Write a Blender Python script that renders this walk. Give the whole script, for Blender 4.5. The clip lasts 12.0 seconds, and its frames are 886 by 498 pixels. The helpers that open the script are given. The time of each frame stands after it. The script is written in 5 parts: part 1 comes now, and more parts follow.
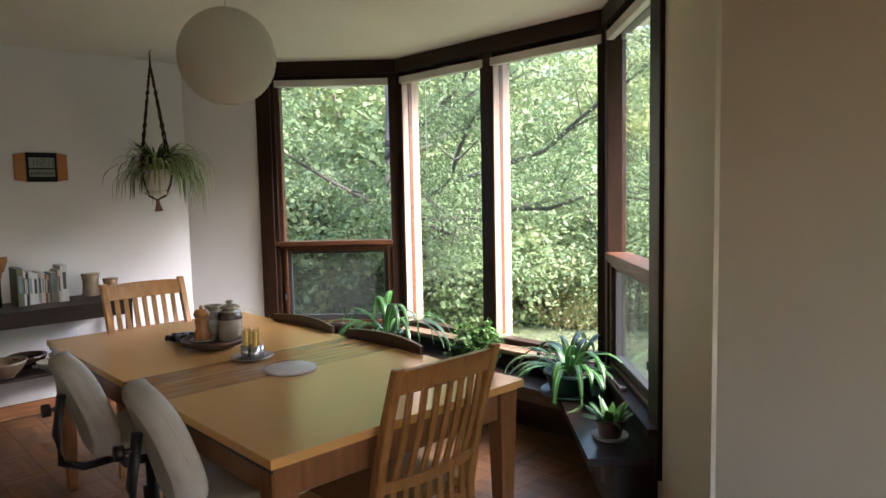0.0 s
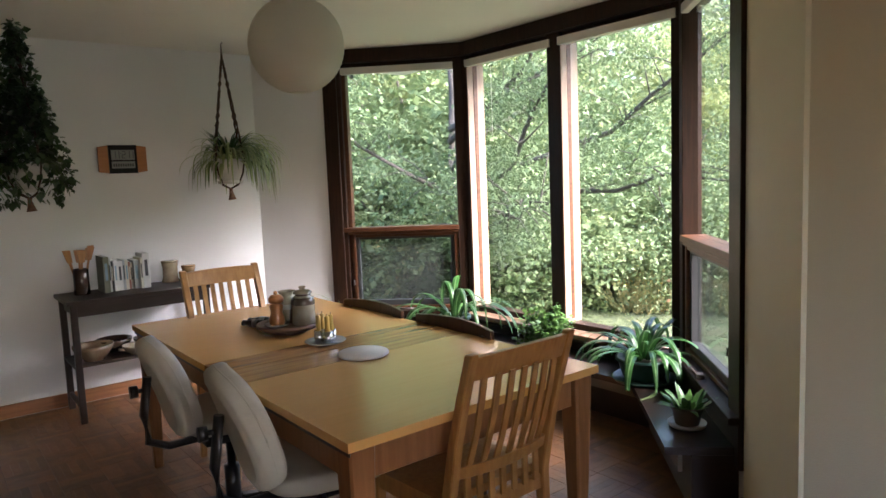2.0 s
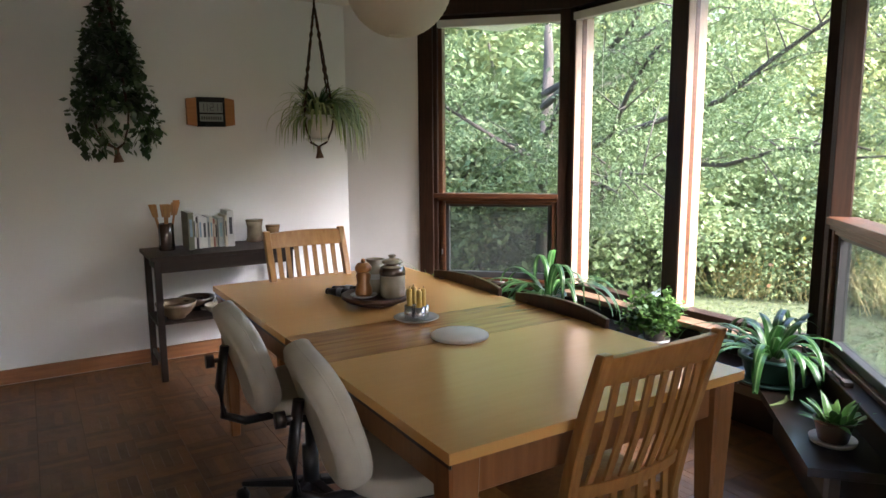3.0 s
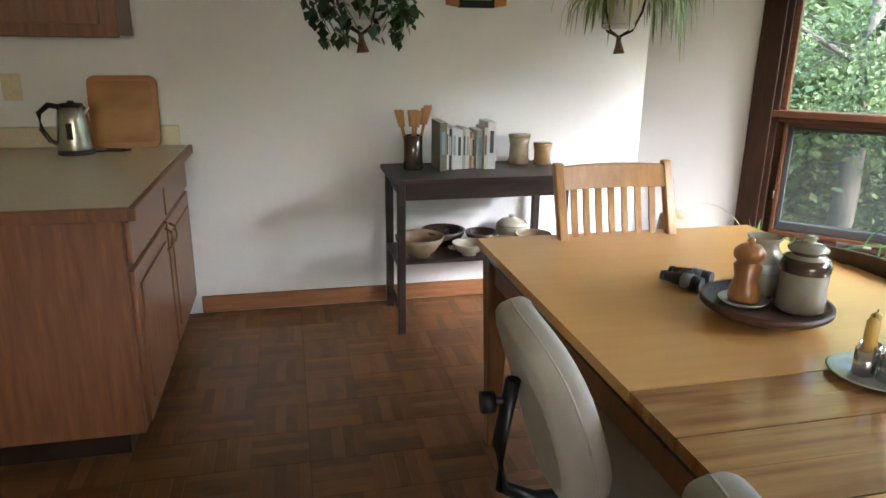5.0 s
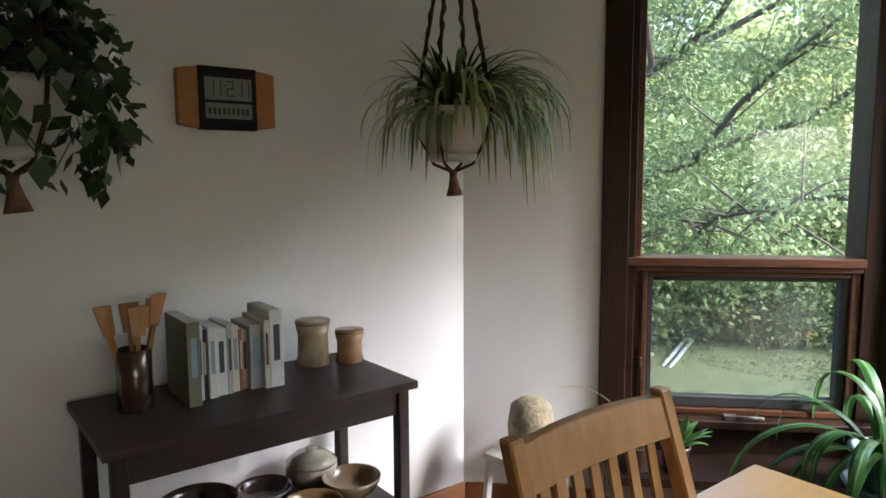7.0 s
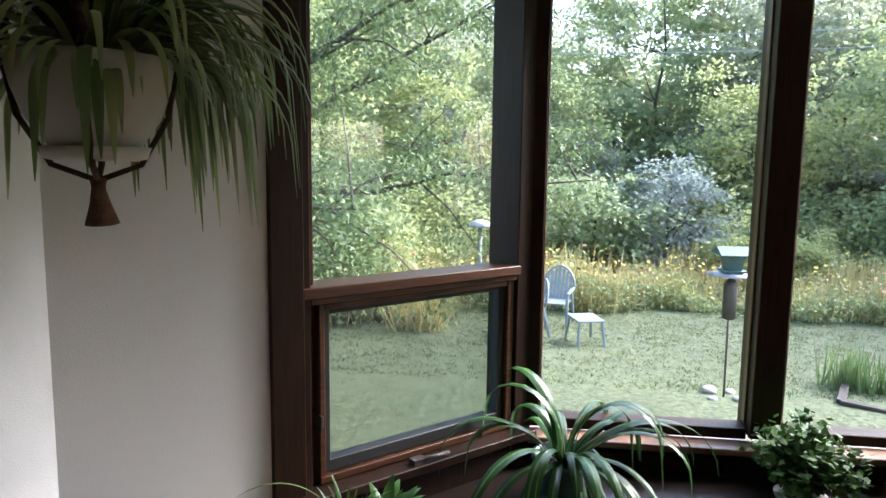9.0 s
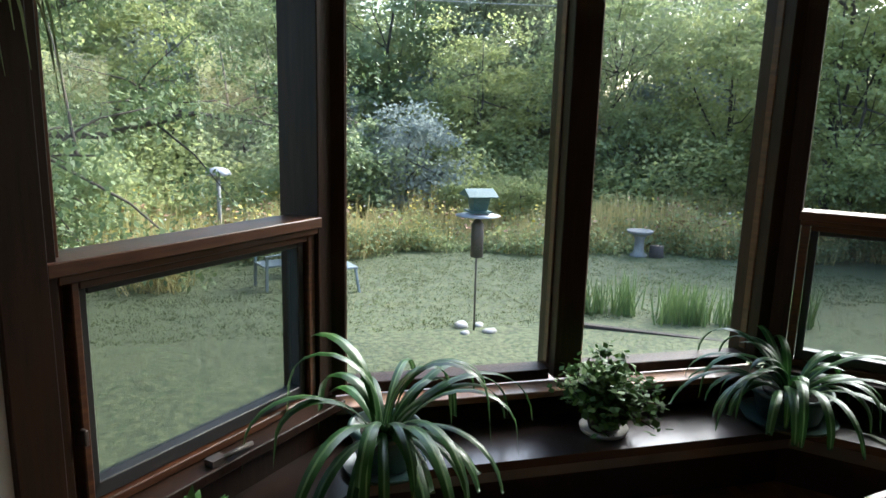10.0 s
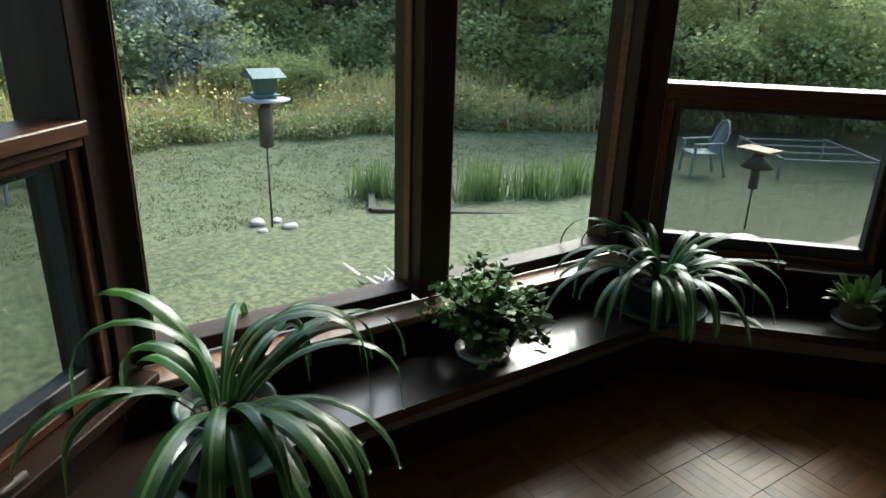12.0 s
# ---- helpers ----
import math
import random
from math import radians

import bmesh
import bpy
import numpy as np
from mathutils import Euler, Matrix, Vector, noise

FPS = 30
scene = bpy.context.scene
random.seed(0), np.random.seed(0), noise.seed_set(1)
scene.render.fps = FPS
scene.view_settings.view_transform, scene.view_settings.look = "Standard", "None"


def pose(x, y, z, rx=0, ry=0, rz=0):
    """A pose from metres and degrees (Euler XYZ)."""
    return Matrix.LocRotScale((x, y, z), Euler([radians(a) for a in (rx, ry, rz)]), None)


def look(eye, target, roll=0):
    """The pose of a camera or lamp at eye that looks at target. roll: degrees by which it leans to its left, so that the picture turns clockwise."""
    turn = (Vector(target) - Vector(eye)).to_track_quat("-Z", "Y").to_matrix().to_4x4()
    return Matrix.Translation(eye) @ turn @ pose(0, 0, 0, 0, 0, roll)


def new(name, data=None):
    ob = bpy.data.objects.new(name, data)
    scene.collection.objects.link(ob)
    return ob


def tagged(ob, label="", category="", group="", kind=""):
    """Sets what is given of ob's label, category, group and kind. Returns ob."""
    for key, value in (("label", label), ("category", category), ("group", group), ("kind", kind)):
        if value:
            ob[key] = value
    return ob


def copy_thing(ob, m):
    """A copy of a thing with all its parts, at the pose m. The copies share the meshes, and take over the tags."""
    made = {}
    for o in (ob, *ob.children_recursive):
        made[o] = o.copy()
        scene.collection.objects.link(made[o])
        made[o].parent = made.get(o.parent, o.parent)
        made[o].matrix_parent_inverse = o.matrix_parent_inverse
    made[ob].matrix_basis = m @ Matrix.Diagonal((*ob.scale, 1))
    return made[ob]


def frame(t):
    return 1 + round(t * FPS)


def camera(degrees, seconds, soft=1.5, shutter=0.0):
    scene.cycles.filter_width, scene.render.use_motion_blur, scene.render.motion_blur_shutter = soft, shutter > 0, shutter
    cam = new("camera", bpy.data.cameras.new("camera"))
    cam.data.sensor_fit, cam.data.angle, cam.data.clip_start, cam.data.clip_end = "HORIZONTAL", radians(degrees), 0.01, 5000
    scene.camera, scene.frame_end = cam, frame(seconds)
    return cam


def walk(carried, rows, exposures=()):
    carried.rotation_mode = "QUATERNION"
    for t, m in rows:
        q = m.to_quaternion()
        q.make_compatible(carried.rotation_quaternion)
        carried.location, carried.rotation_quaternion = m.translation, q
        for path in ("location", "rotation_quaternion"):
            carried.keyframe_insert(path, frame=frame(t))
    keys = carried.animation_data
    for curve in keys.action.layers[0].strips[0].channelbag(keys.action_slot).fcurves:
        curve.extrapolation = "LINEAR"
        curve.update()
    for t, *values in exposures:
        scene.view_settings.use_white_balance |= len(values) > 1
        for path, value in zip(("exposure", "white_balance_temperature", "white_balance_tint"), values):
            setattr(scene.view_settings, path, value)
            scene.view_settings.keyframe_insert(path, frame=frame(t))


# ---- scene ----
cam = camera(66.5, 12.0)
PATH = [
    (0, (2.344, 0.967, 1.432), (3.721, 2.408, 1.261), -1.2),
    (0.5, (2.329, 0.973, 1.435), (3.623, 2.488, 1.261), -1.2),
    (1, (2.318, 0.984, 1.436), (3.588, 2.516, 1.233), -1.0),
    (1.5, (2.315, 0.986, 1.429), (3.562, 2.534, 1.201), -1.3),
    (2, (2.339, 1.002, 1.43), (3.571, 2.563, 1.22), -2.3),
    (2.5, (2.383, 1.1, 1.417), (3.568, 2.695, 1.19), -1.8),
    (3, (2.456, 1.342, 1.4), (3.491, 3.027, 1.103), -0.4),
    (3.5, (2.542, 1.621, 1.346), (3.311, 3.383, 0.793), 0.1),
    (3.7, (2.578, 1.725, 1.338), (3.25, 3.505, 0.735), 0.2),
    (5.3, (2.59, 2.767, 1.385), (2.996, 4.647, 0.834), 1.2),
    (5.5, (2.617, 2.905, 1.406), (3.018, 4.82, 0.992), 1.2),
    (6, (2.644, 3.225, 1.406), (3.202, 5.107, 1.025), -0.2),
    (6.5, (2.694, 3.56, 1.402), (3.633, 5.299, 1.099), -0.7),
    (6.7, (2.726, 3.689, 1.397), (3.764, 5.378, 1.136), -0.5),
    (8.3, (2.783, 4.778, 1.458), (4.663, 5.416, 1.218), 0.2),
    (8.5, (2.904, 4.805, 1.436), (4.808, 5.358, 1.175), 0.6),
    (9, (3.064, 4.905, 1.445), (5.031, 5.169, 1.198), 0.7),
    (9.5, (3.222, 5.025, 1.432), (5.196, 4.883, 1.144), 0.2),
    (10, (3.396, 5.117, 1.407), (5.294, 4.619, 1.019), 1.5),
    (10.5, (3.588, 5.107, 1.386), (5.44, 4.492, 0.948), 2.0),
    (11, (3.776, 5.076, 1.359), (5.562, 4.363, 0.812), 2.4),
    (11.5, (3.901, 5.08, 1.359), (5.565, 4.176, 0.716), 1.7),
    (12, (3.984, 5.109, 1.346), (5.539, 4.068, 0.639), 1.8),
]
EXPOSURES = [(0, 3.96, 5900, 18), (2.5, 4.0, 5900, 19), (3.7, 4.05, 5850, 13), (5.3, 4.84, 5750, 11), (6.0, 4.5, 5750, 11), (6.7, 3.92, 5800, 12), (8.5, 3.48, 5700, 13), (9.5, 2.95, 5800, 10), (10.5, 2.45, 5900, 3), (12, 2.4, 6050, -1)]
walk(cam, [(t, look(eye, target, roll)) for t, eye, target, roll in PATH], EXPOSURES)

# ---- world and light ----
world = bpy.data.worlds.new("world")
scene.world = world
world.use_nodes = True
wt = world.node_tree
sky = wt.nodes.new("ShaderNodeTexSky")
sky.sky_type, sky.sun_disc = "NISHITA", False
sky.sun_elevation, sky.sun_rotation = radians(36), radians(152)
sky.dust_density, sky.air_density = 4.0, 1.0
wt.links.new(sky.outputs[0], wt.nodes["Background"].inputs[0])
wt.nodes["Background"].inputs[1].default_value = 0.15
sun = new("sun", bpy.data.lights.new("sun", "SUN"))
sun.data.energy, sun.data.angle, sun.data.color = 1.5, radians(35), (1.0, 0.97, 0.93)
sun.matrix_world = look((60 * math.sin(radians(152)), 60 * math.cos(radians(152)), 43.6), (0, 0, 0))


# ---- materials ----
def mat(name, a, b=None, scale=6.0, rough=0.5, bump=0.0, bscale=60.0, stretch=(1, 1, 1), metal=0.0, coat=0.0,
        island=0.0, trans=0.0, detail=6.0, rvar=0.0, obrand=0.0, spec=0.5):
    m = bpy.data.materials.new(name)
    m.use_nodes = True
    nt = m.node_tree
    n, l = nt.nodes, nt.links
    p = n["Principled BSDF"]
    b = b or tuple(c * 0.8 for c in a)
    tc, mp = n.new("ShaderNodeTexCoord"), n.new("ShaderNodeMapping")
    l.new(tc.outputs["Object"], mp.inputs[0])
    mp.inputs["Scale"].default_value = stretch
    no = n.new("ShaderNodeTexNoise")
    no.inputs["Scale"].default_value, no.inputs["Detail"].default_value = scale, detail
    l.new(mp.outputs[0], no.inputs[0])
    mr = n.new("ShaderNodeMapRange")
    mr.inputs[1].default_value, mr.inputs[2].default_value = 0.3, 0.7
    l.new(no.outputs[0], mr.inputs[0])
    fac = mr.outputs[0]
    if island or obrand:
        geo, oi = n.new("ShaderNodeNewGeometry"), n.new("ShaderNodeObjectInfo")
        add = n.new("ShaderNodeMath")
        l.new(geo.outputs["Random Per Island"], add.inputs[0])
        l.new(oi.outputs["Random"], add.inputs[1])
        fr = n.new("ShaderNodeMath")
        fr.operation = "FRACT"
        l.new(add.outputs[0], fr.inputs[0])
        mx = n.new("ShaderNodeMix")
        mx.inputs[0].default_value = max(island, obrand)
        l.new(fac, mx.inputs[2])
        l.new(fr.outputs[0], mx.inputs[3])
        fac = mx.outputs[0]
    mix = n.new("ShaderNodeMix")
    mix.data_type = "RGBA"
    mix.inputs[6].default_value, mix.inputs[7].default_value = (*a, 1), (*b, 1)
    l.new(fac, mix.inputs[0])
    l.new(mix.outputs[2], p.inputs["Base Color"])
    p.inputs["Roughness"].default_value, p.inputs["Metallic"].default_value = rough, metal
    p.inputs["Coat Weight"].default_value = coat
    p.inputs["Coat Roughness"].default_value = 0.15
    p.inputs["Specular IOR Level"].default_value = spec
    if rvar:
        rr = n.new("ShaderNodeMapRange")
        rr.inputs[3].default_value, rr.inputs[4].default_value = rough - rvar, rough + rvar
        l.new(no.outputs[0], rr.inputs[0])
        l.new(rr.outputs[0], p.inputs["Roughness"])
    if bump:
        nb, bp = n.new("ShaderNodeTexNoise"), n.new("ShaderNodeBump")
        nb.inputs["Scale"].default_value, nb.inputs["Detail"].default_value = bscale, 4
        l.new(mp.outputs[0], nb.inputs[0])
        l.new(nb.outputs[0], bp.inputs["Height"])
        bp.inputs["Strength"].default_value, bp.inputs["Distance"].default_value = bump, 0.01
        l.new(bp.outputs[0], p.inputs["Normal"])
    if trans:
        tr, ms = n.new("ShaderNodeBsdfTranslucent"), n.new("ShaderNodeMixShader")
        l.new(mix.outputs[2], tr.inputs[0])
        ms.inputs[0].default_value = trans
        l.new(p.outputs[0], ms.inputs[1])
        l.new(tr.outputs[0], ms.inputs[2])
        l.new(ms.outputs[0], n["Material Output"].inputs[0])
    return m


def glass_mat(name, haze=0.0, clear=(0.97, 0.98, 0.975, 1)):
    m = bpy.data.materials.new(name)
    m.use_nodes = True
    n, l = m.node_tree.nodes, m.node_tree.links
    n.remove(n["Principled BSDF"])
    g, t, ms = n.new("ShaderNodeBsdfGlossy"), n.new("ShaderNodeBsdfTransparent"), n.new("ShaderNodeMixShader")
    lw, pw, ma = n.new("ShaderNodeLayerWeight"), n.new("ShaderNodeMath"), n.new("ShaderNodeMath")
    pw.operation, pw.inputs[1].default_value = "POWER", 5
    ma.operation, ma.inputs[1].default_value, ma.inputs[2].default_value = "MULTIPLY_ADD", 0.9, 0.035
    l.new(lw.outputs["Facing"], pw.inputs[0])
    l.new(pw.outputs[0], ma.inputs[0])
    g.inputs["Roughness"].default_value = 0.01
    t.inputs[0].default_value = clear
    l.new(ma.outputs[0], ms.inputs[0])
    l.new(t.outputs[0], ms.inputs[1])
    l.new(g.outputs[0], ms.inputs[2])
    last = ms
    if haze:
        d, m2 = n.new("ShaderNodeBsdfDiffuse"), n.new("ShaderNodeMixShader")
        d.inputs[0].default_value = (0.45, 0.5, 0.5, 1)
        m2.inputs[0].default_value = haze
        l.new(ms.outputs[0], m2.inputs[1])
        l.new(d.outputs[0], m2.inputs[2])
        last = m2
    l.new(last.outputs[0], n["Material Output"].inputs[0])
    return m


WALL = mat("wall_paint", (0.75, 0.755, 0.765), (0.71, 0.715, 0.725), 2.0, 0.6, 0.15, 220)
WALLC = mat("cream_wall_paint", (0.76, 0.735, 0.56), (0.72, 0.695, 0.525), 2.0, 0.65, 0.15, 220)
CEIL = mat("ceiling_paint", (0.78, 0.77, 0.72), (0.73, 0.72, 0.67), 1.5, 0.8, 0.2, 150)
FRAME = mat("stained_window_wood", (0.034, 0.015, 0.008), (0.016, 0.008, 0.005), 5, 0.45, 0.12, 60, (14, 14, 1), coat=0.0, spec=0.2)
FRAMEH = mat("stained_sash_wood", (0.115, 0.043, 0.017), (0.055, 0.021, 0.010), 5, 0.42, 0.12, 60, (1.5, 1.5, 14), coat=0.1, spec=0.35)
# stained sill wood, paled to carry the daylight falling on the middle sill
SILLT = mat("daylit_sill_wood", (0.36, 0.22, 0.14), (0.18, 0.095, 0.055), 6, 0.3, 0.15, 70, (2, 2, 8), coat=0.3)
# pale tone puts the daylight on south-facing post sides into the colour
LITSIDE = mat("daylit_side_wood", (0.37, 0.26, 0.19), (0.28, 0.19, 0.13), 5, 0.4, 0.1, 60, (12, 12, 1))
GASKET = mat("screen_frame", (0.035, 0.036, 0.038), None, 6, 0.45)
BENCH = mat("dark_bench_wood", (0.026, 0.014, 0.010), (0.014, 0.009, 0.007), 4, 0.28, 0.1, 80, (3, 3, 1), coat=0.35)
FASCIA = mat("grey_fascia", (0.24, 0.21, 0.18), (0.16, 0.14, 0.12), 5, 0.5)
BASEB = mat("baseboard_wood", (0.30, 0.13, 0.05), (0.20, 0.08, 0.03), 5, 0.4, 0.1, 60, (1, 8, 12))
CHAIRH = mat("honey_chair_wood", (0.47, 0.255, 0.085), (0.36, 0.18, 0.055), 4, 0.35, 0.1, 60, (14, 14, 1.2), coat=0.2)
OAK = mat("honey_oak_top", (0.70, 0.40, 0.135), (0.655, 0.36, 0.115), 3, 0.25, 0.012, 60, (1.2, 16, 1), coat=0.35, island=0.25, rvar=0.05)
OAK2 = mat("oak_leaf_boards", (0.52, 0.275, 0.09), (0.24, 0.105, 0.032), 3, 0.24, 0.02, 60, (1.2, 14, 1), coat=0.35, island=0.2)
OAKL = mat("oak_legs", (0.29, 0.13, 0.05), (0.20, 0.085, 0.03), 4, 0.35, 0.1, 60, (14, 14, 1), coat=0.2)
CHAIRW = mat("chair_wood", (0.40, 0.20, 0.06), (0.28, 0.125, 0.036), 4, 0.35, 0.1, 60, (14, 14, 1.2), coat=0.25)
CHAIRD = mat("dark_chair_wood", (0.07, 0.03, 0.018), (0.038, 0.018, 0.012), 4, 0.35, 0.1, 60, (14, 14, 1.2), coat=0.25)
SHELFW = mat("espresso_wood", (0.030, 0.017, 0.012), (0.015, 0.009, 0.007), 4, 0.42, 0.1, 70, (1.2, 14, 8), coat=0.08, spec=0.35)
CABW = mat("cabinet_oak", (0.22, 0.09, 0.036), (0.13, 0.05, 0.02), 4, 0.4, 0.12, 60, (12, 12, 1), coat=0.15)
COUNTER = mat("laminate_counter", (0.66, 0.58, 0.41), (0.58, 0.50, 0.35), 90, 0.3)
CREAM = mat("cream_upholstery", (0.60, 0.58, 0.50), (0.50, 0.48, 0.41), 7, 0.8, 0.35, 500)
BLACK = mat("black_plastic", (0.015, 0.015, 0.017), None, 9, 0.35)
PAPER = mat("white_shade", (0.80, 0.79, 0.73), (0.74, 0.73, 0.66), 3, 0.8, 0.1, 40, trans=0.35)
BRASS = mat("antique_brass", (0.32, 0.21, 0.09), None, 9, 0.35, metal=1.0)
STEEL = mat("brushed_steel", (0.55, 0.55, 0.54), (0.45, 0.45, 0.44), 4, 0.24, 0.04, 80, (1, 1, 30), metal=1.0)
STONEW = mat("glazed_stoneware", (0.30, 0.24, 0.15), (0.14, 0.085, 0.05), 9, 0.25, 0.1, 30, coat=0.4)
STONEG = mat("grey_green_glaze", (0.38, 0.36, 0.29), (0.22, 0.18, 0.12), 11, 0.22, 0.1, 30, coat=0.5)
STONEB = mat("brown_glaze", (0.065, 0.038, 0.025), (0.03, 0.02, 0.016), 9, 0.18, 0.1, 30, coat=0.6)
STONET = mat("tan_glaze", (0.38, 0.24, 0.11), (0.17, 0.09, 0.04), 7, 0.24, 0.1, 30, coat=0.5)
STONEL = mat("pale_blue_glaze", (0.48, 0.50, 0.48), (0.36, 0.36, 0.33), 8, 0.2, 0.05, 30, coat=0.5)
TRAYW = mat("turned_dark_wood", (0.10, 0.045, 0.025), (0.05, 0.024, 0.015), 8, 0.5, 0.1, 60)
MILLW = mat("turned_maple", (0.42, 0.19, 0.06), (0.28, 0.11, 0.035), 8, 0.3, 0.05, 60, (4, 4, 1), coat=0.3)
MARBLE = mat("white_marble", (0.78, 0.74, 0.70), (0.64, 0.60, 0.56), 9, 0.3)
WAX = mat("yellow_wax", (0.75, 0.50, 0.12), None, 5, 0.5)
POTG = mat("teal_plastic_pot", (0.045, 0.10, 0.085), (0.035, 0.075, 0.065), 6, 0.35)
POTK = mat("dark_pot", (0.03, 0.025, 0.022), (0.05, 0.03, 0.025), 8, 0.35)
POTC = mat("brown_clay_pot", (0.16, 0.10, 0.07), (0.09, 0.06, 0.045), 9, 0.35, coat=0.2)
WHITEP = mat("white_plastic", (0.62, 0.61, 0.57), (0.55, 0.54, 0.50), 6, 0.35)
SOIL = mat("potting_soil", (0.05, 0.035, 0.025), (0.02, 0.015, 0.01), 90, 0.9, 0.8, 60)
ROPE = mat("brown_macrame", (0.075, 0.035, 0.02), (0.035, 0.018, 0.012), 60, 0.8, 0.6, 200)
TASSEL = mat("tassel_fibre", (0.24, 0.13, 0.08), (0.12, 0.06, 0.04), 60, 0.85, 0.6, 200)
BOOKM = {k: mat("book_" + k, c, tuple(v * 0.85 for v in c), 20, 0.5) for k, c in
         dict(white=(0.62, 0.63, 0.62), grey=(0.36, 0.39, 0.40), blue=(0.22, 0.33, 0.42), green=(0.16, 0.17, 0.12),
              red=(0.30, 0.12, 0.09), cream=(0.60, 0.56, 0.45), ink=(0.05, 0.05, 0.06)).items()}
CLOCKO = mat("clock_orange_wood", (0.42, 0.17, 0.045), (0.34, 0.13, 0.035), 7, 0.4, stretch=(1, 1, 9))
LCD = mat("lcd_grey", (0.22, 0.24, 0.22), None, 3, 0.3)
LCDT = mat("lcd_ink", (0.03, 0.035, 0.03), None, 3, 0.4)
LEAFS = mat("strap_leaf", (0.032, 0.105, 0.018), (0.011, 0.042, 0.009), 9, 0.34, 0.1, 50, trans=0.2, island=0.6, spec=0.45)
LEAFM = mat("pale_midrib", (0.15, 0.25, 0.10), (0.07, 0.14, 0.05), 9, 0.4, trans=0.2)
LEAFP = mat("pothos_leaf", (0.035, 0.08, 0.02), (0.015, 0.04, 0.014), 9, 0.35, trans=0.15, island=0.6)
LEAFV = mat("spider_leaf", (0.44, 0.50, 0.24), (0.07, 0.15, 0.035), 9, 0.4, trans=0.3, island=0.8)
LEAFJ = mat("jade_leaf", (0.10, 0.20, 0.035), (0.035, 0.085, 0.02), 9, 0.5, island=0.7, spec=0.25, trans=0.1)
LEAFB = mat("rosette_leaf", (0.10, 0.22, 0.04), (0.05, 0.12, 0.03), 9, 0.35, island=0.7, trans=0.15)
BARK = mat("bark", (0.075, 0.06, 0.05), (0.035, 0.03, 0.026), 9, 0.9, 0.9, 30, (1, 1, 0.3))
# the dark and the slender-tree greens are paled: distance haze in the colour
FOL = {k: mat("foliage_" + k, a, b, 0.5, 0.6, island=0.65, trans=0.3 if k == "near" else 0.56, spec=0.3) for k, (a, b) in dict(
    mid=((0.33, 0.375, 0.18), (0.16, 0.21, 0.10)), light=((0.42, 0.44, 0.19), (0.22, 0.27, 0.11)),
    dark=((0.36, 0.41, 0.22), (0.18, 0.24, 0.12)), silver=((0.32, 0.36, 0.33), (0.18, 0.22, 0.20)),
    near=((0.165, 0.215, 0.09), (0.06, 0.10, 0.042)), yellow=((0.33, 0.30, 0.06), (0.12, 0.17, 0.04)), pine_haze=((0.44, 0.46, 0.32), (0.24, 0.28, 0.19))).items()}
LAWN = mat("lawn", (0.10, 0.115, 0.05), (0.03, 0.042, 0.016), 13.0, 0.9, 1.0, 18, detail=14)
IRIS = mat("iris_leaf", (0.20, 0.27, 0.10), (0.07, 0.12, 0.04), 1, 0.5, island=0.7, trans=0.3)
GRASS = mat("grass_blades", (0.225, 0.245, 0.115), (0.045, 0.07, 0.026), 13.0, 0.8, island=0.6, trans=0.3, detail=12, spec=0.1)
MEADOW = mat("meadow_stems", (0.62, 0.47, 0.22), (0.28, 0.29, 0.11), 0.4, 0.7, island=0.6, trans=0.2)
FLOWERY = mat("goldenrod", (0.66, 0.48, 0.05), (0.36, 0.30, 0.06), 1, 0.7, island=0.6)
FLOWERW = mat("white_flowers", (0.6, 0.6, 0.55), (0.45, 0.4, 0.38), 1, 0.7, island=0.6)
FLOWERR = mat("rust_seed_heads", (0.32, 0.17, 0.08), (0.16, 0.10, 0.05), 1, 0.7, island=0.6)
BLUEP = mat("blue_grey_resin", (0.23, 0.265, 0.28), (0.17, 0.20, 0.215), 4, 0.45)
FEEDG = mat("green_feeder_paint", (0.05, 0.105, 0.10), (0.035, 0.075, 0.072), 6, 0.5)
FEEDW = mat("pale_metal_baffle", (0.34, 0.34, 0.35), (0.22, 0.22, 0.23), 8, 0.4)
FEEDK = mat("dark_steel", (0.05, 0.045, 0.045), (0.08, 0.06, 0.05), 8, 0.5)
CONC = mat("grey_concrete", (0.24, 0.235, 0.22), (0.15, 0.15, 0.14), 8, 0.8, 0.4, 60)
ROCK = mat("pale_rock", (0.42, 0.40, 0.37), (0.28, 0.26, 0.24), 8, 0.85, 0.7, 25)
ROCKT = mat("tan_sandstone", (0.33, 0.28, 0.19), (0.20, 0.17, 0.11), 30, 0.9, 0.8, 60)
CLOCKB = mat("clock_black", (0.010, 0.010, 0.012), None, 9, 0.6, spec=0.2)
PARQ = mat("parquet_oak", (0.215, 0.094, 0.030), (0.085, 0.036, 0.013), 3, 0.33, 0.12, 80, (6, 6, 1), island=0.72, coat=0.05, spec=0.4, rvar=0.08)
GROUT = mat("parquet_joint", (0.07, 0.035, 0.017), None, 9, 0.7)
EXTW = mat("exterior_wall", (0.3, 0.25, 0.2), None, 4, 0.8)
GLASS = glass_mat("window_glass")
GLASSH = glass_mat("insect_screen_glass", 0.05, (0.66, 0.69, 0.68, 1))
CLEARJ = mat("tumbler_metal", (0.6, 0.6, 0.6), None, 5, 0.2, metal=0.9)


for m_ in (LAWN, GRASS):
    for n_ in m_.node_tree.nodes:
        if n_.type == "TEX_NOISE":
            n_.inputs["Roughness"].default_value = 0.62
        if n_.type == "MAP_RANGE":
            n_.inputs[1].default_value, n_.inputs[2].default_value = 0.4, 0.6


# ---- building helpers ----
def bm_():
    return bmesh.new()


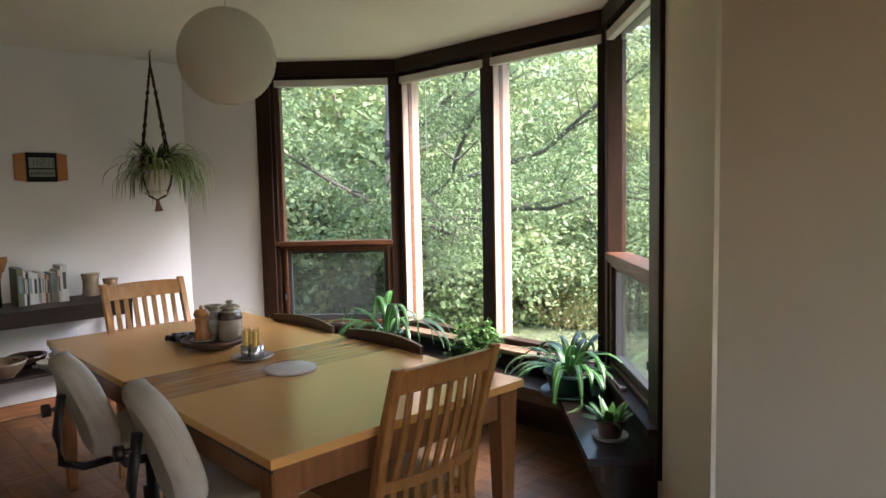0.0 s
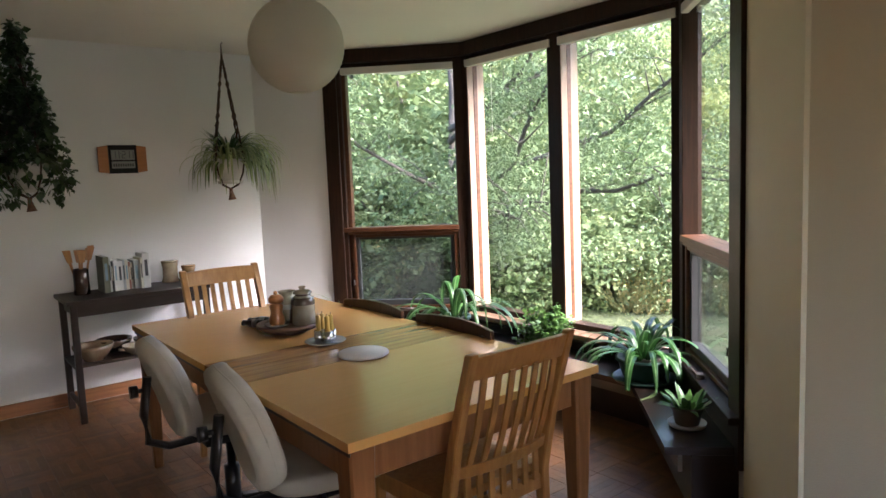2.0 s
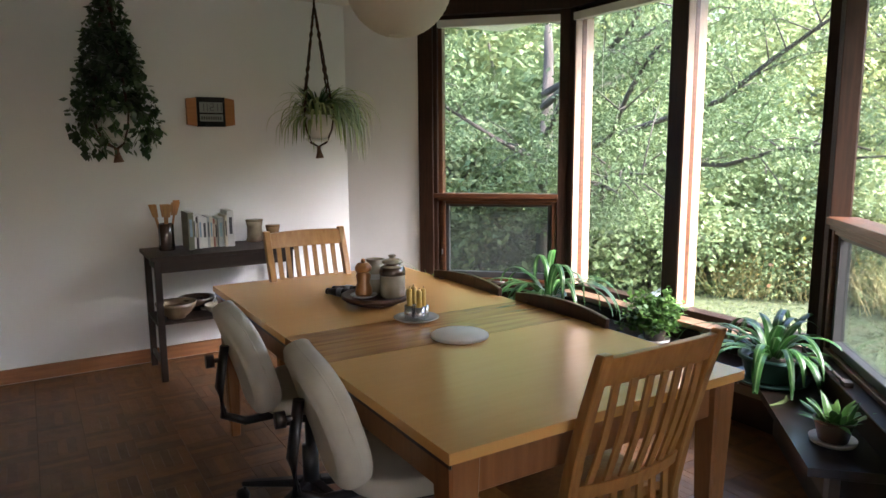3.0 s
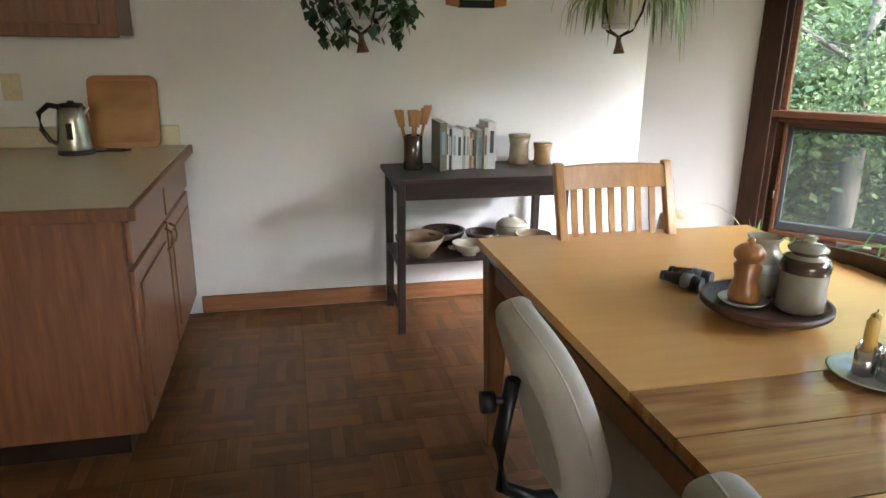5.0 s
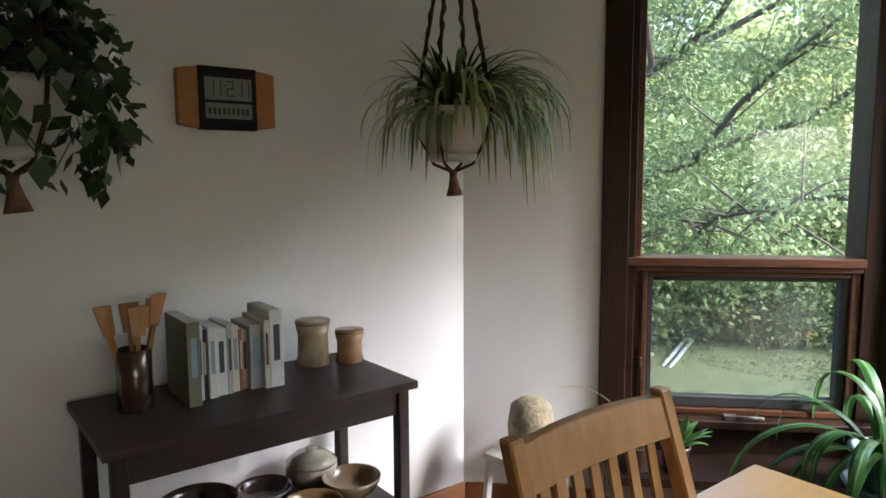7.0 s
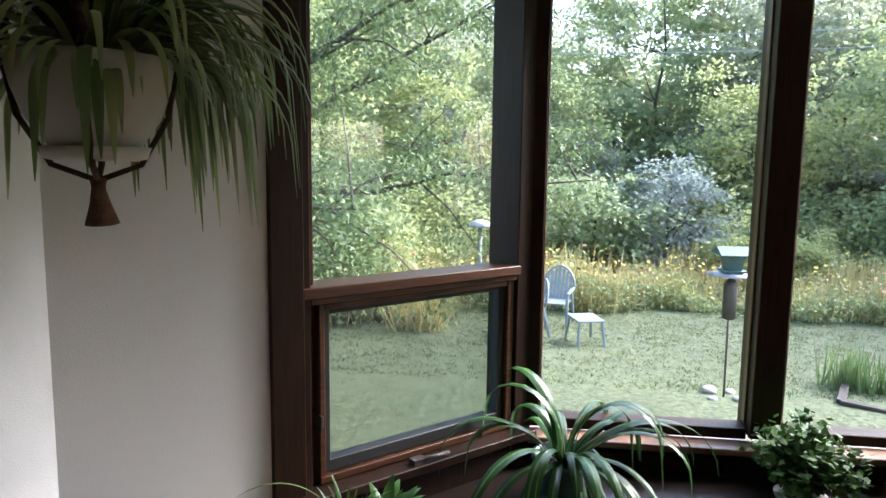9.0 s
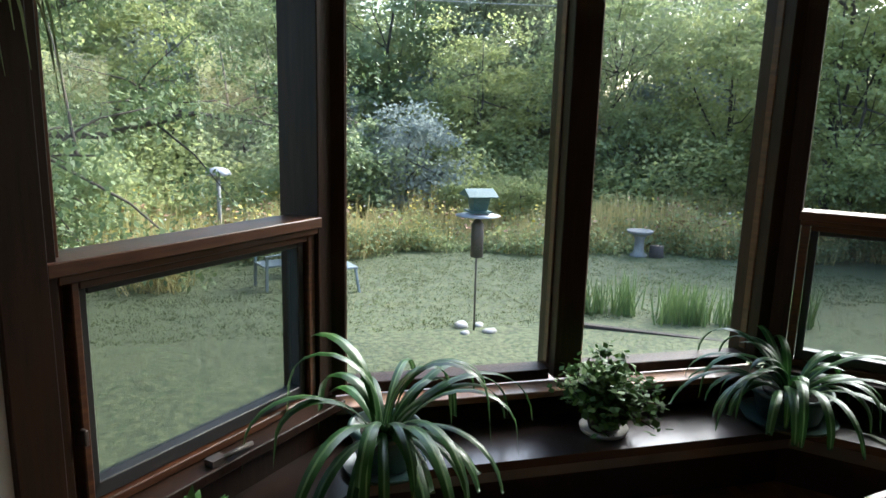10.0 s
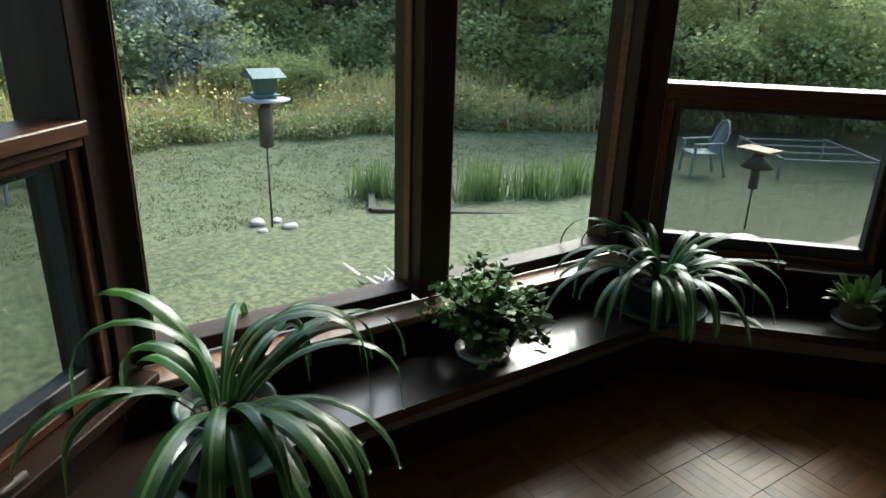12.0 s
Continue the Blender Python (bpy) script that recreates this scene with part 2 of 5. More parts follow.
def box(bm, x0, x1, y0, y1, z0, z1, m=None):
    co = [(x, y, z) for z in (z0, z1) for x, y in ((x0, y0), (x1, y0), (x1, y1), (x0, y1))]
    v = [bm.verts.new(m @ Vector(c) if m else c) for c in co]
    for f in ((0, 3, 2, 1), (4, 5, 6, 7), (0, 1, 5, 4), (1, 2, 6, 5), (2, 3, 7, 6), (3, 0, 4, 7)):
        bm.faces.new([v[i] for i in f])
    return bm


def bevel(bm, w=0.003, seg=1):
    bmesh.ops.bevel(bm, geom=bm.edges[:], offset=w, segments=seg, affect="EDGES", profile=0.7)
    return bm


def bx(x0, x1, y0, y1, z0, z1, w=0.003, seg=1, m=None):
    b = box(bm_(), x0, x1, y0, y1, z0, z1, m)
    return bevel(b, w, seg) if w else b


def lathe(prof, seg=28, c=(0, 0, 0), bm=None, cap=True):
    bm = bm or bm_()
    rings = [[bm.verts.new((c[0] + r * math.cos(2 * math.pi * i / seg), c[1] + r * math.sin(2 * math.pi * i / seg), c[2] + z)) for i in range(seg)] for r, z in prof]
    for a, b in zip(rings, rings[1:]):
        for i in range(seg):
            bm.faces.new((a[i], a[(i + 1) % seg], b[(i + 1) % seg], b[i]))
    if cap:
        bm.faces.new(rings[0][::-1])
        bm.faces.new(rings[-1])
    for f in bm.faces:
        f.smooth = True
    return bm


def tube(pts, rad, seg=8, bm=None):
    bm = bm or bm_()
    pts = [Vector(p) for p in pts]
    rad = rad if isinstance(rad, (list, tuple)) else [rad] * len(pts)
    rings = []
    for i, p in enumerate(pts):
        d = (pts[min(i + 1, len(pts) - 1)] - pts[max(i - 1, 0)]).normalized()
        q = d.to_track_quat("Z", "Y")
        rings.append([bm.verts.new(p + q @ Vector((rad[i] * math.cos(2 * math.pi * k / seg), rad[i] * math.sin(2 * math.pi * k / seg), 0))) for k in range(seg)])
    for a, b in zip(rings, rings[1:]):
        for k in range(seg):
            f = bm.faces.new((a[k], a[(k + 1) % seg], b[(k + 1) % seg], b[k]))
            f.smooth = True
    bm.faces.new(rings[0][::-1])
    bm.faces.new(rings[-1])
    return bm


def loft(sections, bm=None, smooth=False):
    """Closed rings of equal length joined along the list."""
    bm = bm or bm_()
    rings = [[bm.verts.new(p) for p in s] for s in sections]
    n = len(rings[0])
    for a, b in zip(rings, rings[1:]):
        for k in range(n):
            bm.faces.new((a[k], a[(k + 1) % n], b[(k + 1) % n], b[k])).smooth = smooth
    bm.faces.new(rings[0][::-1])
    bm.faces.new(rings[-1])
    return bm


def bar(p, q, w, d, side=(1, 0, 0), w2=None, d2=None):
    """A bar from p to q, w wide along side and d deep across it."""
    p, q, s = Vector(p), Vector(q), Vector(side).normalized()
    n = (q - p).normalized().cross(s).normalized()
    w2, d2 = w2 or w, d2 or d
    ring = lambda c, a, b: [c + s * a * i / 2 + n * b * j / 2 for i, j in ((-1, -1), (1, -1), (1, 1), (-1, 1))]
    bm = loft([ring(p, w, d), ring(q, w2, d2)])
    bmesh.ops.recalc_face_normals(bm, faces=bm.faces[:])
    return bevel(bm, min(w, d) * 0.15)


def ribbon(bm, pts, wid, side, fold=0.25, mid=0.0):
    """A folded leaf blade along pts; mid is the share of its width that a pale midrib takes."""
    side = Vector(side)
    rows = []
    for i, p in enumerate(pts):
        p = Vector(p)
        d = (Vector(pts[min(i + 1, len(pts) - 1)]) - Vector(pts[max(i - 1, 0)])).normalized()
        up = side.cross(d)
        w = wid[i]
        cols = (-1, -mid, mid, 1) if mid else (-1, 0, 1)
        rows.append([bm.verts.new(p + side * w * c + up * w * fold * abs(c)) for c in cols])
    for a, b in zip(rows, rows[1:]):
        for k in range(len(a) - 1):
            f = bm.faces.new((a[k], a[k + 1], b[k + 1], b[k]))
            f.smooth = True
            f.material_index = 1 if mid and k == 1 else 0


def part(name, bm, material, parent=None, label="", m=None, kind="", category=""):
    me = bpy.data.meshes.new(name)
    if isinstance(bm, bpy.types.Mesh):
        me = bm
    else:
        bmesh.ops.recalc_face_normals(bm, faces=bm.faces[:]) if len(bm.faces) < 4000 else None
        bm.to_mesh(me)
        bm.free()
        me.materials.append(material)
    ob = new(name, me)
    if parent:
        ob.parent = parent
    if m is not None:
        ob.matrix_basis = m
    return tagged(ob, label, category, "", kind)


def thing(name, x, y, z, rz=0, label="", category="", group="", kind=""):
    e = new(name)
    e.empty_display_size = 0.1
    e.matrix_basis = pose(x, y, z, 0, 0, rz)
    return tagged(e, label, category, group, kind)


def quads_mesh(name, co, material):
    """A mesh of loose quads from an array n x 4 x 3."""
    n = len(co)
    me = bpy.data.meshes.new(name)
    me.vertices.add(4 * n)
    me.vertices.foreach_set("co", co.astype(np.float32).ravel())
    me.loops.add(4 * n)
    me.loops.foreach_set("vertex_index", np.arange(4 * n, dtype=np.int32))
    me.polygons.add(n)
    me.polygons.foreach_set("loop_start", np.arange(0, 4 * n, 4, dtype=np.int32))
    me.update(calc_edges=True)
    me.materials.append(material)
    return me


def leaf_quads(rng, centre, length, width, droop=0.35):
    """Leaves of diamond shape at the centres, n x 3."""
    n = len(centre)
    a = rng.uniform(0, 2 * np.pi, n)
    e = rng.normal(-droop, 0.5, n)
    d = np.stack([np.cos(a) * np.cos(e), np.sin(a) * np.cos(e), np.sin(e)], 1)
    r = rng.normal(0, 0.5, n)
    s = np.stack([-np.sin(a), np.cos(a), np.zeros(n)], 1)
    up = np.cross(s, d)
    s = s * np.cos(r)[:, None] + up * np.sin(r)[:, None]
    ln = (length * rng.uniform(0.6, 1.3, n))[:, None]
    wd = ln * width
    return np.stack([centre, centre + d * ln * 0.45 + s * wd, centre + d * ln, centre + d * ln * 0.45 - s * wd], 1)


# ---- room ----
YW, XC, CEILZ, MID = 6.06, 4.52, 2.42, 4.01
GZ = lambda x: -0.9 - 0.05 * x
BAYA = Matrix.Translation((4.915, 5.665, 0)) @ pose(0, 0, 0, 0, 0, -45)
BAYD = Matrix.Translation((4.915, 2.355, 0)) @ pose(0, 0, 0, 0, 0, 45) @ Matrix.Diagonal((1, -1, 1, 1))
LEN = 1.065


def structure(name, bm, material, label=""):
    return part(name, bm, material, None, label, kind="structure")


structure("wall_north", bx(-1.5, XC + 0.1, YW, YW + 0.18, -0.1, CEILZ + 0.1, 0), WALL, "smooth white painted wall behind the dark shelf")
structure("ceiling", bx(-1.7, 6.2, -2.9, 6.4, CEILZ, CEILZ + 0.12, 0), CEIL, "plain cream painted ceiling")
structure("wall_west", bx(-1.68, -1.5, -2.8, 6.24, -0.1, CEILZ + 0.1, 0), WALLC, "plain white wall")
ws = thing("wall_south", 0, 0, 0, label="plain white wall with one added, unseen window", kind="structure")
for a in ((-1.5, 1.1, -0.1, CEILZ + 0.1), (3.9, 4.7, -0.1, CEILZ + 0.1), (1.1, 3.9, -0.1, 0.85), (1.1, 3.9, 2.15, CEILZ + 0.1)):
    part("wall_section", bx(a[0], a[1], -2.8, -2.62, a[2], a[3], 0), WALL, ws)
# unseen window, added and sized to let daylight in from behind the camera
w4 = thing("window_4", 2.5, -2.7, 1.5, label="unseen wood framed window added in the south wall for fill daylight", kind="structure")
for a in ((-1.4, 1.4, 0.59, 0.65), (-1.4, 1.4, -0.65, -0.59), (-1.4, -1.34, -0.59, 0.59), (1.34, 1.4, -0.59, 0.59), (-0.03, 0.03, -0.59, 0.59)):
    part("frame", bx(a[0], a[1], -0.07, 0.07, a[2], a[3]), FRAME, w4)
for a in ((-1.34, -0.03), (0.03, 1.34)):
    part("pane", box(bm_(), a[0], a[1], -0.002, 0.002, -0.59, 0.59), GLASS, w4).visible_shadow = False
structure("wall_east", bx(XC, XC + 0.18, -2.62, 1.958, -0.1, CEILZ + 0.1, 0.012, 3), WALLC, "plain cream painted wall with a rounded corner")


def angled_wall(m, name, mt, end=0.0):
    b = box(bm_(), -0.575, end, 0, 0.2, -0.1, CEILZ, m)
    structure(name, b, mt, "short angled painted wall beside the bay window")


angled_wall(BAYA, "wall_northeast", WALL)
angled_wall(BAYD, "wall_southeast", WALLC, -0.04)


def bay_end(m, name, label, deep=0.17, gy=0.082, a0=0.0):
    w = thing(name, 0, 0, 0, label=label, kind="structure")
    P = lambda nm, a, mt, lb="": part(nm, bx(*a, 0.003, 1, m), mt, w, lb)
    P("post", (a0, 0.105, -0.02, 0.17, 0.30, 2.32), FRAME, "dark stained post")
    P("jamb", (0.105, 0.135, 0.0, 0.15, 0.42, 2.32), FRAME)
    P("jamb", (0.135, 0.165, 0.04, 0.13, 0.42, 2.30), FRAMEH)
    P("post", (0.998, LEN, 0.0, deep, 0.30, 2.32), FRAME)
    P("head", (a0, LEN, -0.02, 0.17, 2.32, CEILZ - 0.002), FRAME, "dark stained head board")
    P("head_rail", (0.135, 0.998, 0.03, 0.13, 2.27, 2.318), FRAME)
    P("rail", (0.105, 1.003, -0.014, 0.12, 1.036, 1.070), FRAMEH, "red-brown rail between the panes")
    P("rail", (0.135, 0.998, 0.0, 0.12, 1.014, 1.034), FRAMEH)
    P("sash_stile", (0.168, 0.188, 0.012, 0.07, 0.452, 1.012), FRAMEH)
    P("sash_stile", (0.962, 0.994, 0.012, 0.07, 0.452, 1.012), FRAMEH)
    P("sash_rail", (0.168, 0.994, 0.012, 0.07, 0.425, 0.450), FRAMEH)
    P("sash_rail", (0.190, 0.960, 0.014, 0.07, 0.992, 1.012), FRAMEH)
    P("screen_frame", (0.190, 0.214, 0.03, 0.08, 0.474, 0.990), GASKET, "black screen frame")
    P("screen_frame", (0.931, 0.960, 0.03, 0.08, 0.474, 0.990), GASKET)
    P("screen_frame", (0.190, 0.960, 0.03, 0.08, 0.452, 0.494), GASKET)
    P("screen_frame", (0.216, 0.929, 0.03, 0.08, 0.974, 0.990), GASKET)
    P("stool", (a0, LEN, -0.06, 0.15, 0.390, 0.422), FRAME, "dark stained window stool")
    P("apron", (a0, LEN, -0.022, 0.15, 0.20, 0.388), FRAME)
    P("lower_wall", (a0, LEN, 0.0, 0.2, -0.6, 0.198), WALL)
    P("blind_roll", (0.14, 0.998, -0.005, 0.035, 2.235, 2.285), WHITEP, "rolled up cream blind")
    g = part("pane", box(bm_(), 0.160, 1.001, gy, gy + 0.004, 1.064, 2.28, m), GLASS, w, "clear glass")
    g.visible_shadow = False
    g = part("pane", box(bm_(), 0.212, 0.933, 0.062, 0.066, 0.49, 0.976, m), GLASSH, w, "glass behind an insect screen")
    g.visible_shadow = False
    cr = tube([(0.50, -0.035, 0.43), (0.56, -0.05, 0.44), (0.64, -0.045, 0.435)], 0.008, 8)
    box(cr, 0.49, 0.54, -0.05, -0.015, 0.422, 0.442)
    cr.transform(m)
    part("crank_handle", cr, FEEDK, w, "small dark metal crank")
    lt = bx(0.16, 0.17, -0.01, 0.012, 0.62, 0.66, 0.002, 1, m)
    part("latch", lt, FEEDK, w)


bay_end(BAYA, "window_1", "dark wood bay window with a fixed pane above a hinged pane")
bay_end(BAYD, "window_3", "dark wood bay window beside the corner, fixed pane above a hinged pane", 0.085, 0.055, -0.04)

w2 = thing("window_2", 5.67, MID, 0, label="two tall fixed panes in dark stained wood posts", kind="structure")
HALF = 0.90
for a, b, nm in ((-0.055, 0.055, "mullion"), (HALF - 0.045, HALF + 0.035, "post"), (-HALF - 0.035, -HALF + 0.05, "post")):
    part(nm, bx(0.0, 0.17, a, b, 0.42, 2.318), FRAME, w2, "dark stained post")
part("head", bx(-0.02, 0.17, -HALF - 0.03, HALF + 0.03, 2.32, CEILZ - 0.002), FRAME, w2)
# thin boards added to paint the posts' south sides as lit
part("liner", bx(0.006, 0.165, -0.061, -0.056, 0.442, 2.26, 0.001), LITSIDE, w2, "thin pale board giving the post its daylit side")
part("liner", bx(0.006, 0.165, HALF - 0.051, HALF - 0.046, 0.442, 2.26, 0.001), LITSIDE, w2, "thin pale board giving the post its daylit side")
for s in (-1, 1):
    y0, y1 = sorted((s * 0.055, s * (HALF - 0.047)))
    part("glass_stop", bx(0.06, 0.1, y0, y0 + 0.007, 0.46, 2.26), FRAMEH, w2)
    part("glass_stop", bx(0.06, 0.1, y1 - 0.007, y1, 0.46, 2.26), FRAMEH, w2)
    part("head_rail", bx(0.03, 0.13, y0, y1, 2.262, 2.318), FRAME, w2)
    part("sill_rail", bx(0.045, 0.14, y0, y1, 0.400, 0.442), FRAME, w2)
    part("blind_roll", bx(-0.012, 0.04, y0 - 0.03, y1 + 0.01, 2.235, 2.285), WHITEP, w2, "rolled up cream blind")
    g = part("pane", box(bm_(), 0.080, 0.084, y0, y1, 0.44, 2.27), GLASS, w2, "clear glass")
    g.visible_shadow = False
part("stool", bx(-0.06, 0.043, -HALF + 0.005, HALF - 0.005, 0.372, 0.398), SILLT, w2, "stained window stool in a paler, daylit tone")
part("step", bx(0.0, 0.17, -HALF - 0.02, HALF + 0.02, 0.345, 0.370), SILLT, w2)
part("apron", bx(-0.022, 0.16, -HALF, HALF, 0.20, 0.343), FRAME, w2)
part("lower_wall", bx(0, 0.2, -HALF - 0.05, HALF + 0.05, -0.6, 0.198), WALL, w2)
cordt = tube([(0.03, 0.62, 2.24), (0.03, 0.62, 1.72)], 0.0015, 5)
part("blind_cord", cordt, WHITEP, w2)

# bench round the bay
IN = [(4.92, 5.655), (5.665, 4.908), (5.665, 3.112), (4.92, 2.365)]
FR = [(4.71, 5.446), (5.345, 4.818), (5.345, 3.202), (4.71, 2.574)]
bench = thing("window_bench", 5.3, MID, 0, label="low dark brown bench board running round the bay", category="bench")


def slab(inn, fro, z0, z1, o=(5.3, MID)):
    bm = bm_()
    n = len(inn)
    ring = [(x - o[0], y - o[1]) for x, y in inn + fro[::-1]]
    lo, hi = [bm.verts.new((x, y, z0)) for x, y in ring], [bm.verts.new((x, y, z1)) for x, y in ring]
    for i in range(n - 1):
        for v, flip in ((lo, 0), (hi, 1)):
            q = [v[i], v[i + 1], v[2 * n - 2 - i], v[2 * n - 1 - i]]
            bm.faces.new(q if flip else q[::-1])
    for i in range(2 * n):
        j = (i + 1) % (2 * n)
        bm.faces.new((lo[i], lo[j], hi[j], hi[i]))
    bmesh.ops.recalc_face_normals(bm, faces=bm.faces[:])
    return bm


lerp = lambda t: [(a[0] + (b[0] - a[0]) * t, a[1] + (b[1] - a[1]) * t) for a, b in zip(FR, IN)]
part("board", slab(IN, FR, 0.247, 0.280), BENCH, bench, "dark polished board")
part("fascia", slab(lerp(0.24), lerp(0.18), 0.175, 0.245), FASCIA, bench, "grey strip under the board")
part("base", slab(IN, lerp(0.36), 0.0, 0.244), BENCH, bench, "dark base box")

# baseboards
structure("baseboard", bx(2.10, XC - 0.005, YW - 0.016, YW - 0.001, 0.006, 0.095), BASEB, "red-brown wooden baseboard")
bb = bx(-0.55, -0.01, -0.016, -0.001, 0.006, 0.095, 0.003, 1, BAYA)
structure("baseboard", bb, BASEB)
structure("baseboard", bx(-0.55, -0.045, -0.016, -0.001, 0.006, 0.095, 0.003, 1, BAYD), BASEB)
structure("floor", bx(-1.5, 5.9, -2.7, 6.2, -0.14, -0.004, 0), GROUT, "parquet subfloor")

# ---- dining table ----
def dining_table():
    t = thing("dining_table", 3.69, 3.57, 0, label="long honey oak dining table with two darker leaf boards", category="table")
    X, Y = 0.51, 1.07
    def top(y0, y1, n, mt, nm, lb):
        bm = bm_()
        w = (y1 - y0) / n
        for i in range(n):
            box(bm, -X, X, y0 + i * w + 0.0003, y0 + (i + 1) * w - 0.0003, 0.723, 0.75)
        part(nm, bm, mt, t, lb)
    top(-Y, -0.342, 1, OAK, "tabletop", "honey oak tabletop half")
    top(-0.339, -0.152, 2, OAK2, "leaf_board", "darker streaked oak leaf")
    top(-0.149, 0.010, 2, OAK2, "leaf_board", "darker streaked oak leaf")
    top(0.013, Y, 1, OAK, "tabletop", "honey oak tabletop half")
    for s in (-1, 1):
        # near-black strip draws the shadow line below the tabletop's long edges
        part("edge_moulding", bx(s * (X - 0.01) - 0.004, s * (X - 0.01) + 0.004, -Y + 0.01, Y - 0.01, 0.705, 0.721), BENCH, t, "dark strip drawing the shadow line under the tabletop")
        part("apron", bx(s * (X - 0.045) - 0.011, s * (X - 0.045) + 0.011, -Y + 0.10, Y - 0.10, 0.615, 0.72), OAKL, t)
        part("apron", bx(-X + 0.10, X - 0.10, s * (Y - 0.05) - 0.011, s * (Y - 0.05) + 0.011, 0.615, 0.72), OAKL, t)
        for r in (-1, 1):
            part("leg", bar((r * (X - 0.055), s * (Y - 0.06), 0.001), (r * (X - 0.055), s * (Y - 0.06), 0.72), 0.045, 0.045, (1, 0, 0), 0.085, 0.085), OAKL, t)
    return t


dining_table()


def slat_chair(x, y, rz, material, label, h=0.95, n=7, w=0.44):
    """Faces +y; the base is under the seat's middle."""
    c = thing("dining_chair", x, y, 0, rz, label, "chair", "chairs round the table")
    yb = -0.21
    part("seat", loft([[( -w / 2 - 0.01, yb + 0.02, z), (w / 2 + 0.01, yb + 0.02, z), (w / 2 + 0.03, 0.22, z), (-w / 2 - 0.03, 0.22, z)] for z in (0.435, 0.462)]), material, c)
    lean = lambda z: yb - max(0, z - 0.45) ** 1.25 * 0.32
    for s in (-1, 1):
        xs = s * w / 2
        pts = [(0.0, yb - 0.045), (0.22, yb - 0.01), (0.45, yb), (0.65, lean(0.65)), (0.8, lean(0.8)), (h, lean(h))]
        wd = [0.030, 0.036, 0.042, 0.038, 0.034, 0.03]
        sec = [[(xs - 0.0165, yy - wv / 2, z), (xs + 0.0165, yy - wv / 2, z), (xs + 0.0165, yy + wv / 2, z), (xs - 0.0165, yy + wv / 2, z)] for (z, yy), wv in zip(pts, wd)]
        part("back_post", bevel(loft(sec), 0.004), material, c)
        part("front_leg", bar((s * (w / 2 - 0.01), 0.18, 0), (s * (w / 2 - 0.01), 0.18, 0.434), 0.028, 0.028, (1, 0, 0), 0.04, 0.04), material, c)
        part("side_rail", bar((s * (w / 2 - 0.01), yb + 0.02, 0.405), (s * (w / 2 - 0.01), 0.17, 0.405), 0.02, 0.05, (1, 0, 0)), material, c)
        part("stretcher", bar((s * (w / 2 - 0.01), yb - 0.01, 0.17), (s * (w / 2 - 0.01), 0.17, 0.17), 0.018, 0.028, (1, 0, 0)), material, c)
    def curved(z0, z1, bow, th, name, top=0.0):
        sec = []
        for i in range(9):
            u = -1 + i / 4
            b = -bow * (1 - u * u)
            za = z1 + top * (1 - u * u)
            xx = u * (w / 2 - 0.014)
            sec.append([(xx, lean(z0) + b - th / 2, z0), (xx, lean(z0) + b + th / 2, z0), (xx, lean(za) + b + th / 2, za), (xx, lean(za) + b - th / 2, za)])
        part(name, bevel(loft(sec), 0.002), material, c)
    curved(h - 0.085, h - 0.012, 0.014, 0.022, "crest_rail", 0.006)
    curved(0.535, 0.575, 0.03, 0.022, "lower_rail")
    part("back_rail", bx(-w / 2 + 0.01, w / 2 - 0.01, yb - 0.01, yb + 0.012, 0.38, 0.43), material, c)
    part("back_stretcher", bx(-w / 2 + 0.01, w / 2 - 0.01, yb - 0.03, yb - 0.01, 0.15, 0.18), material, c)
    for i in range(n):
        u = -0.78 + 1.56 * i / (n - 1)
        xx = u * (w / 2 - 0.014)
        za, zb = 0.555, h - 0.075
        pts = []
        for k in range(7):
            z = za + (zb - za) * k / 6
            pts.append((xx, lean(z) - 0.027 * (1 - u * u) - 0.012 * math.sin(math.pi * k / 6), z))
        sec = [[(p[0] - 0.0115, p[1] - 0.004, p[2]), (p[0] + 0.0115, p[1] - 0.004, p[2]), (p[0] + 0.0115, p[1] + 0.004, p[2]), (p[0] - 0.0115, p[1] + 0.004, p[2])] for p in pts]
        part("slat", loft(sec), material, c)
        part("lower_slat", bx(xx - 0.0115, xx + 0.0115, yb - 0.03, yb - 0.02, 0.43, 0.54, 0.001), material, c)
    return c


slat_chair(3.725, 2.74, 1, CHAIRW, "warm brown wooden chair with seven slats at the table end", 0.94, 7, 0.41)
slat_chair(3.662, 4.30, 181, CHAIRH, "honey oak chair with seven slats at the far table end", 0.992, 7, 0.40)


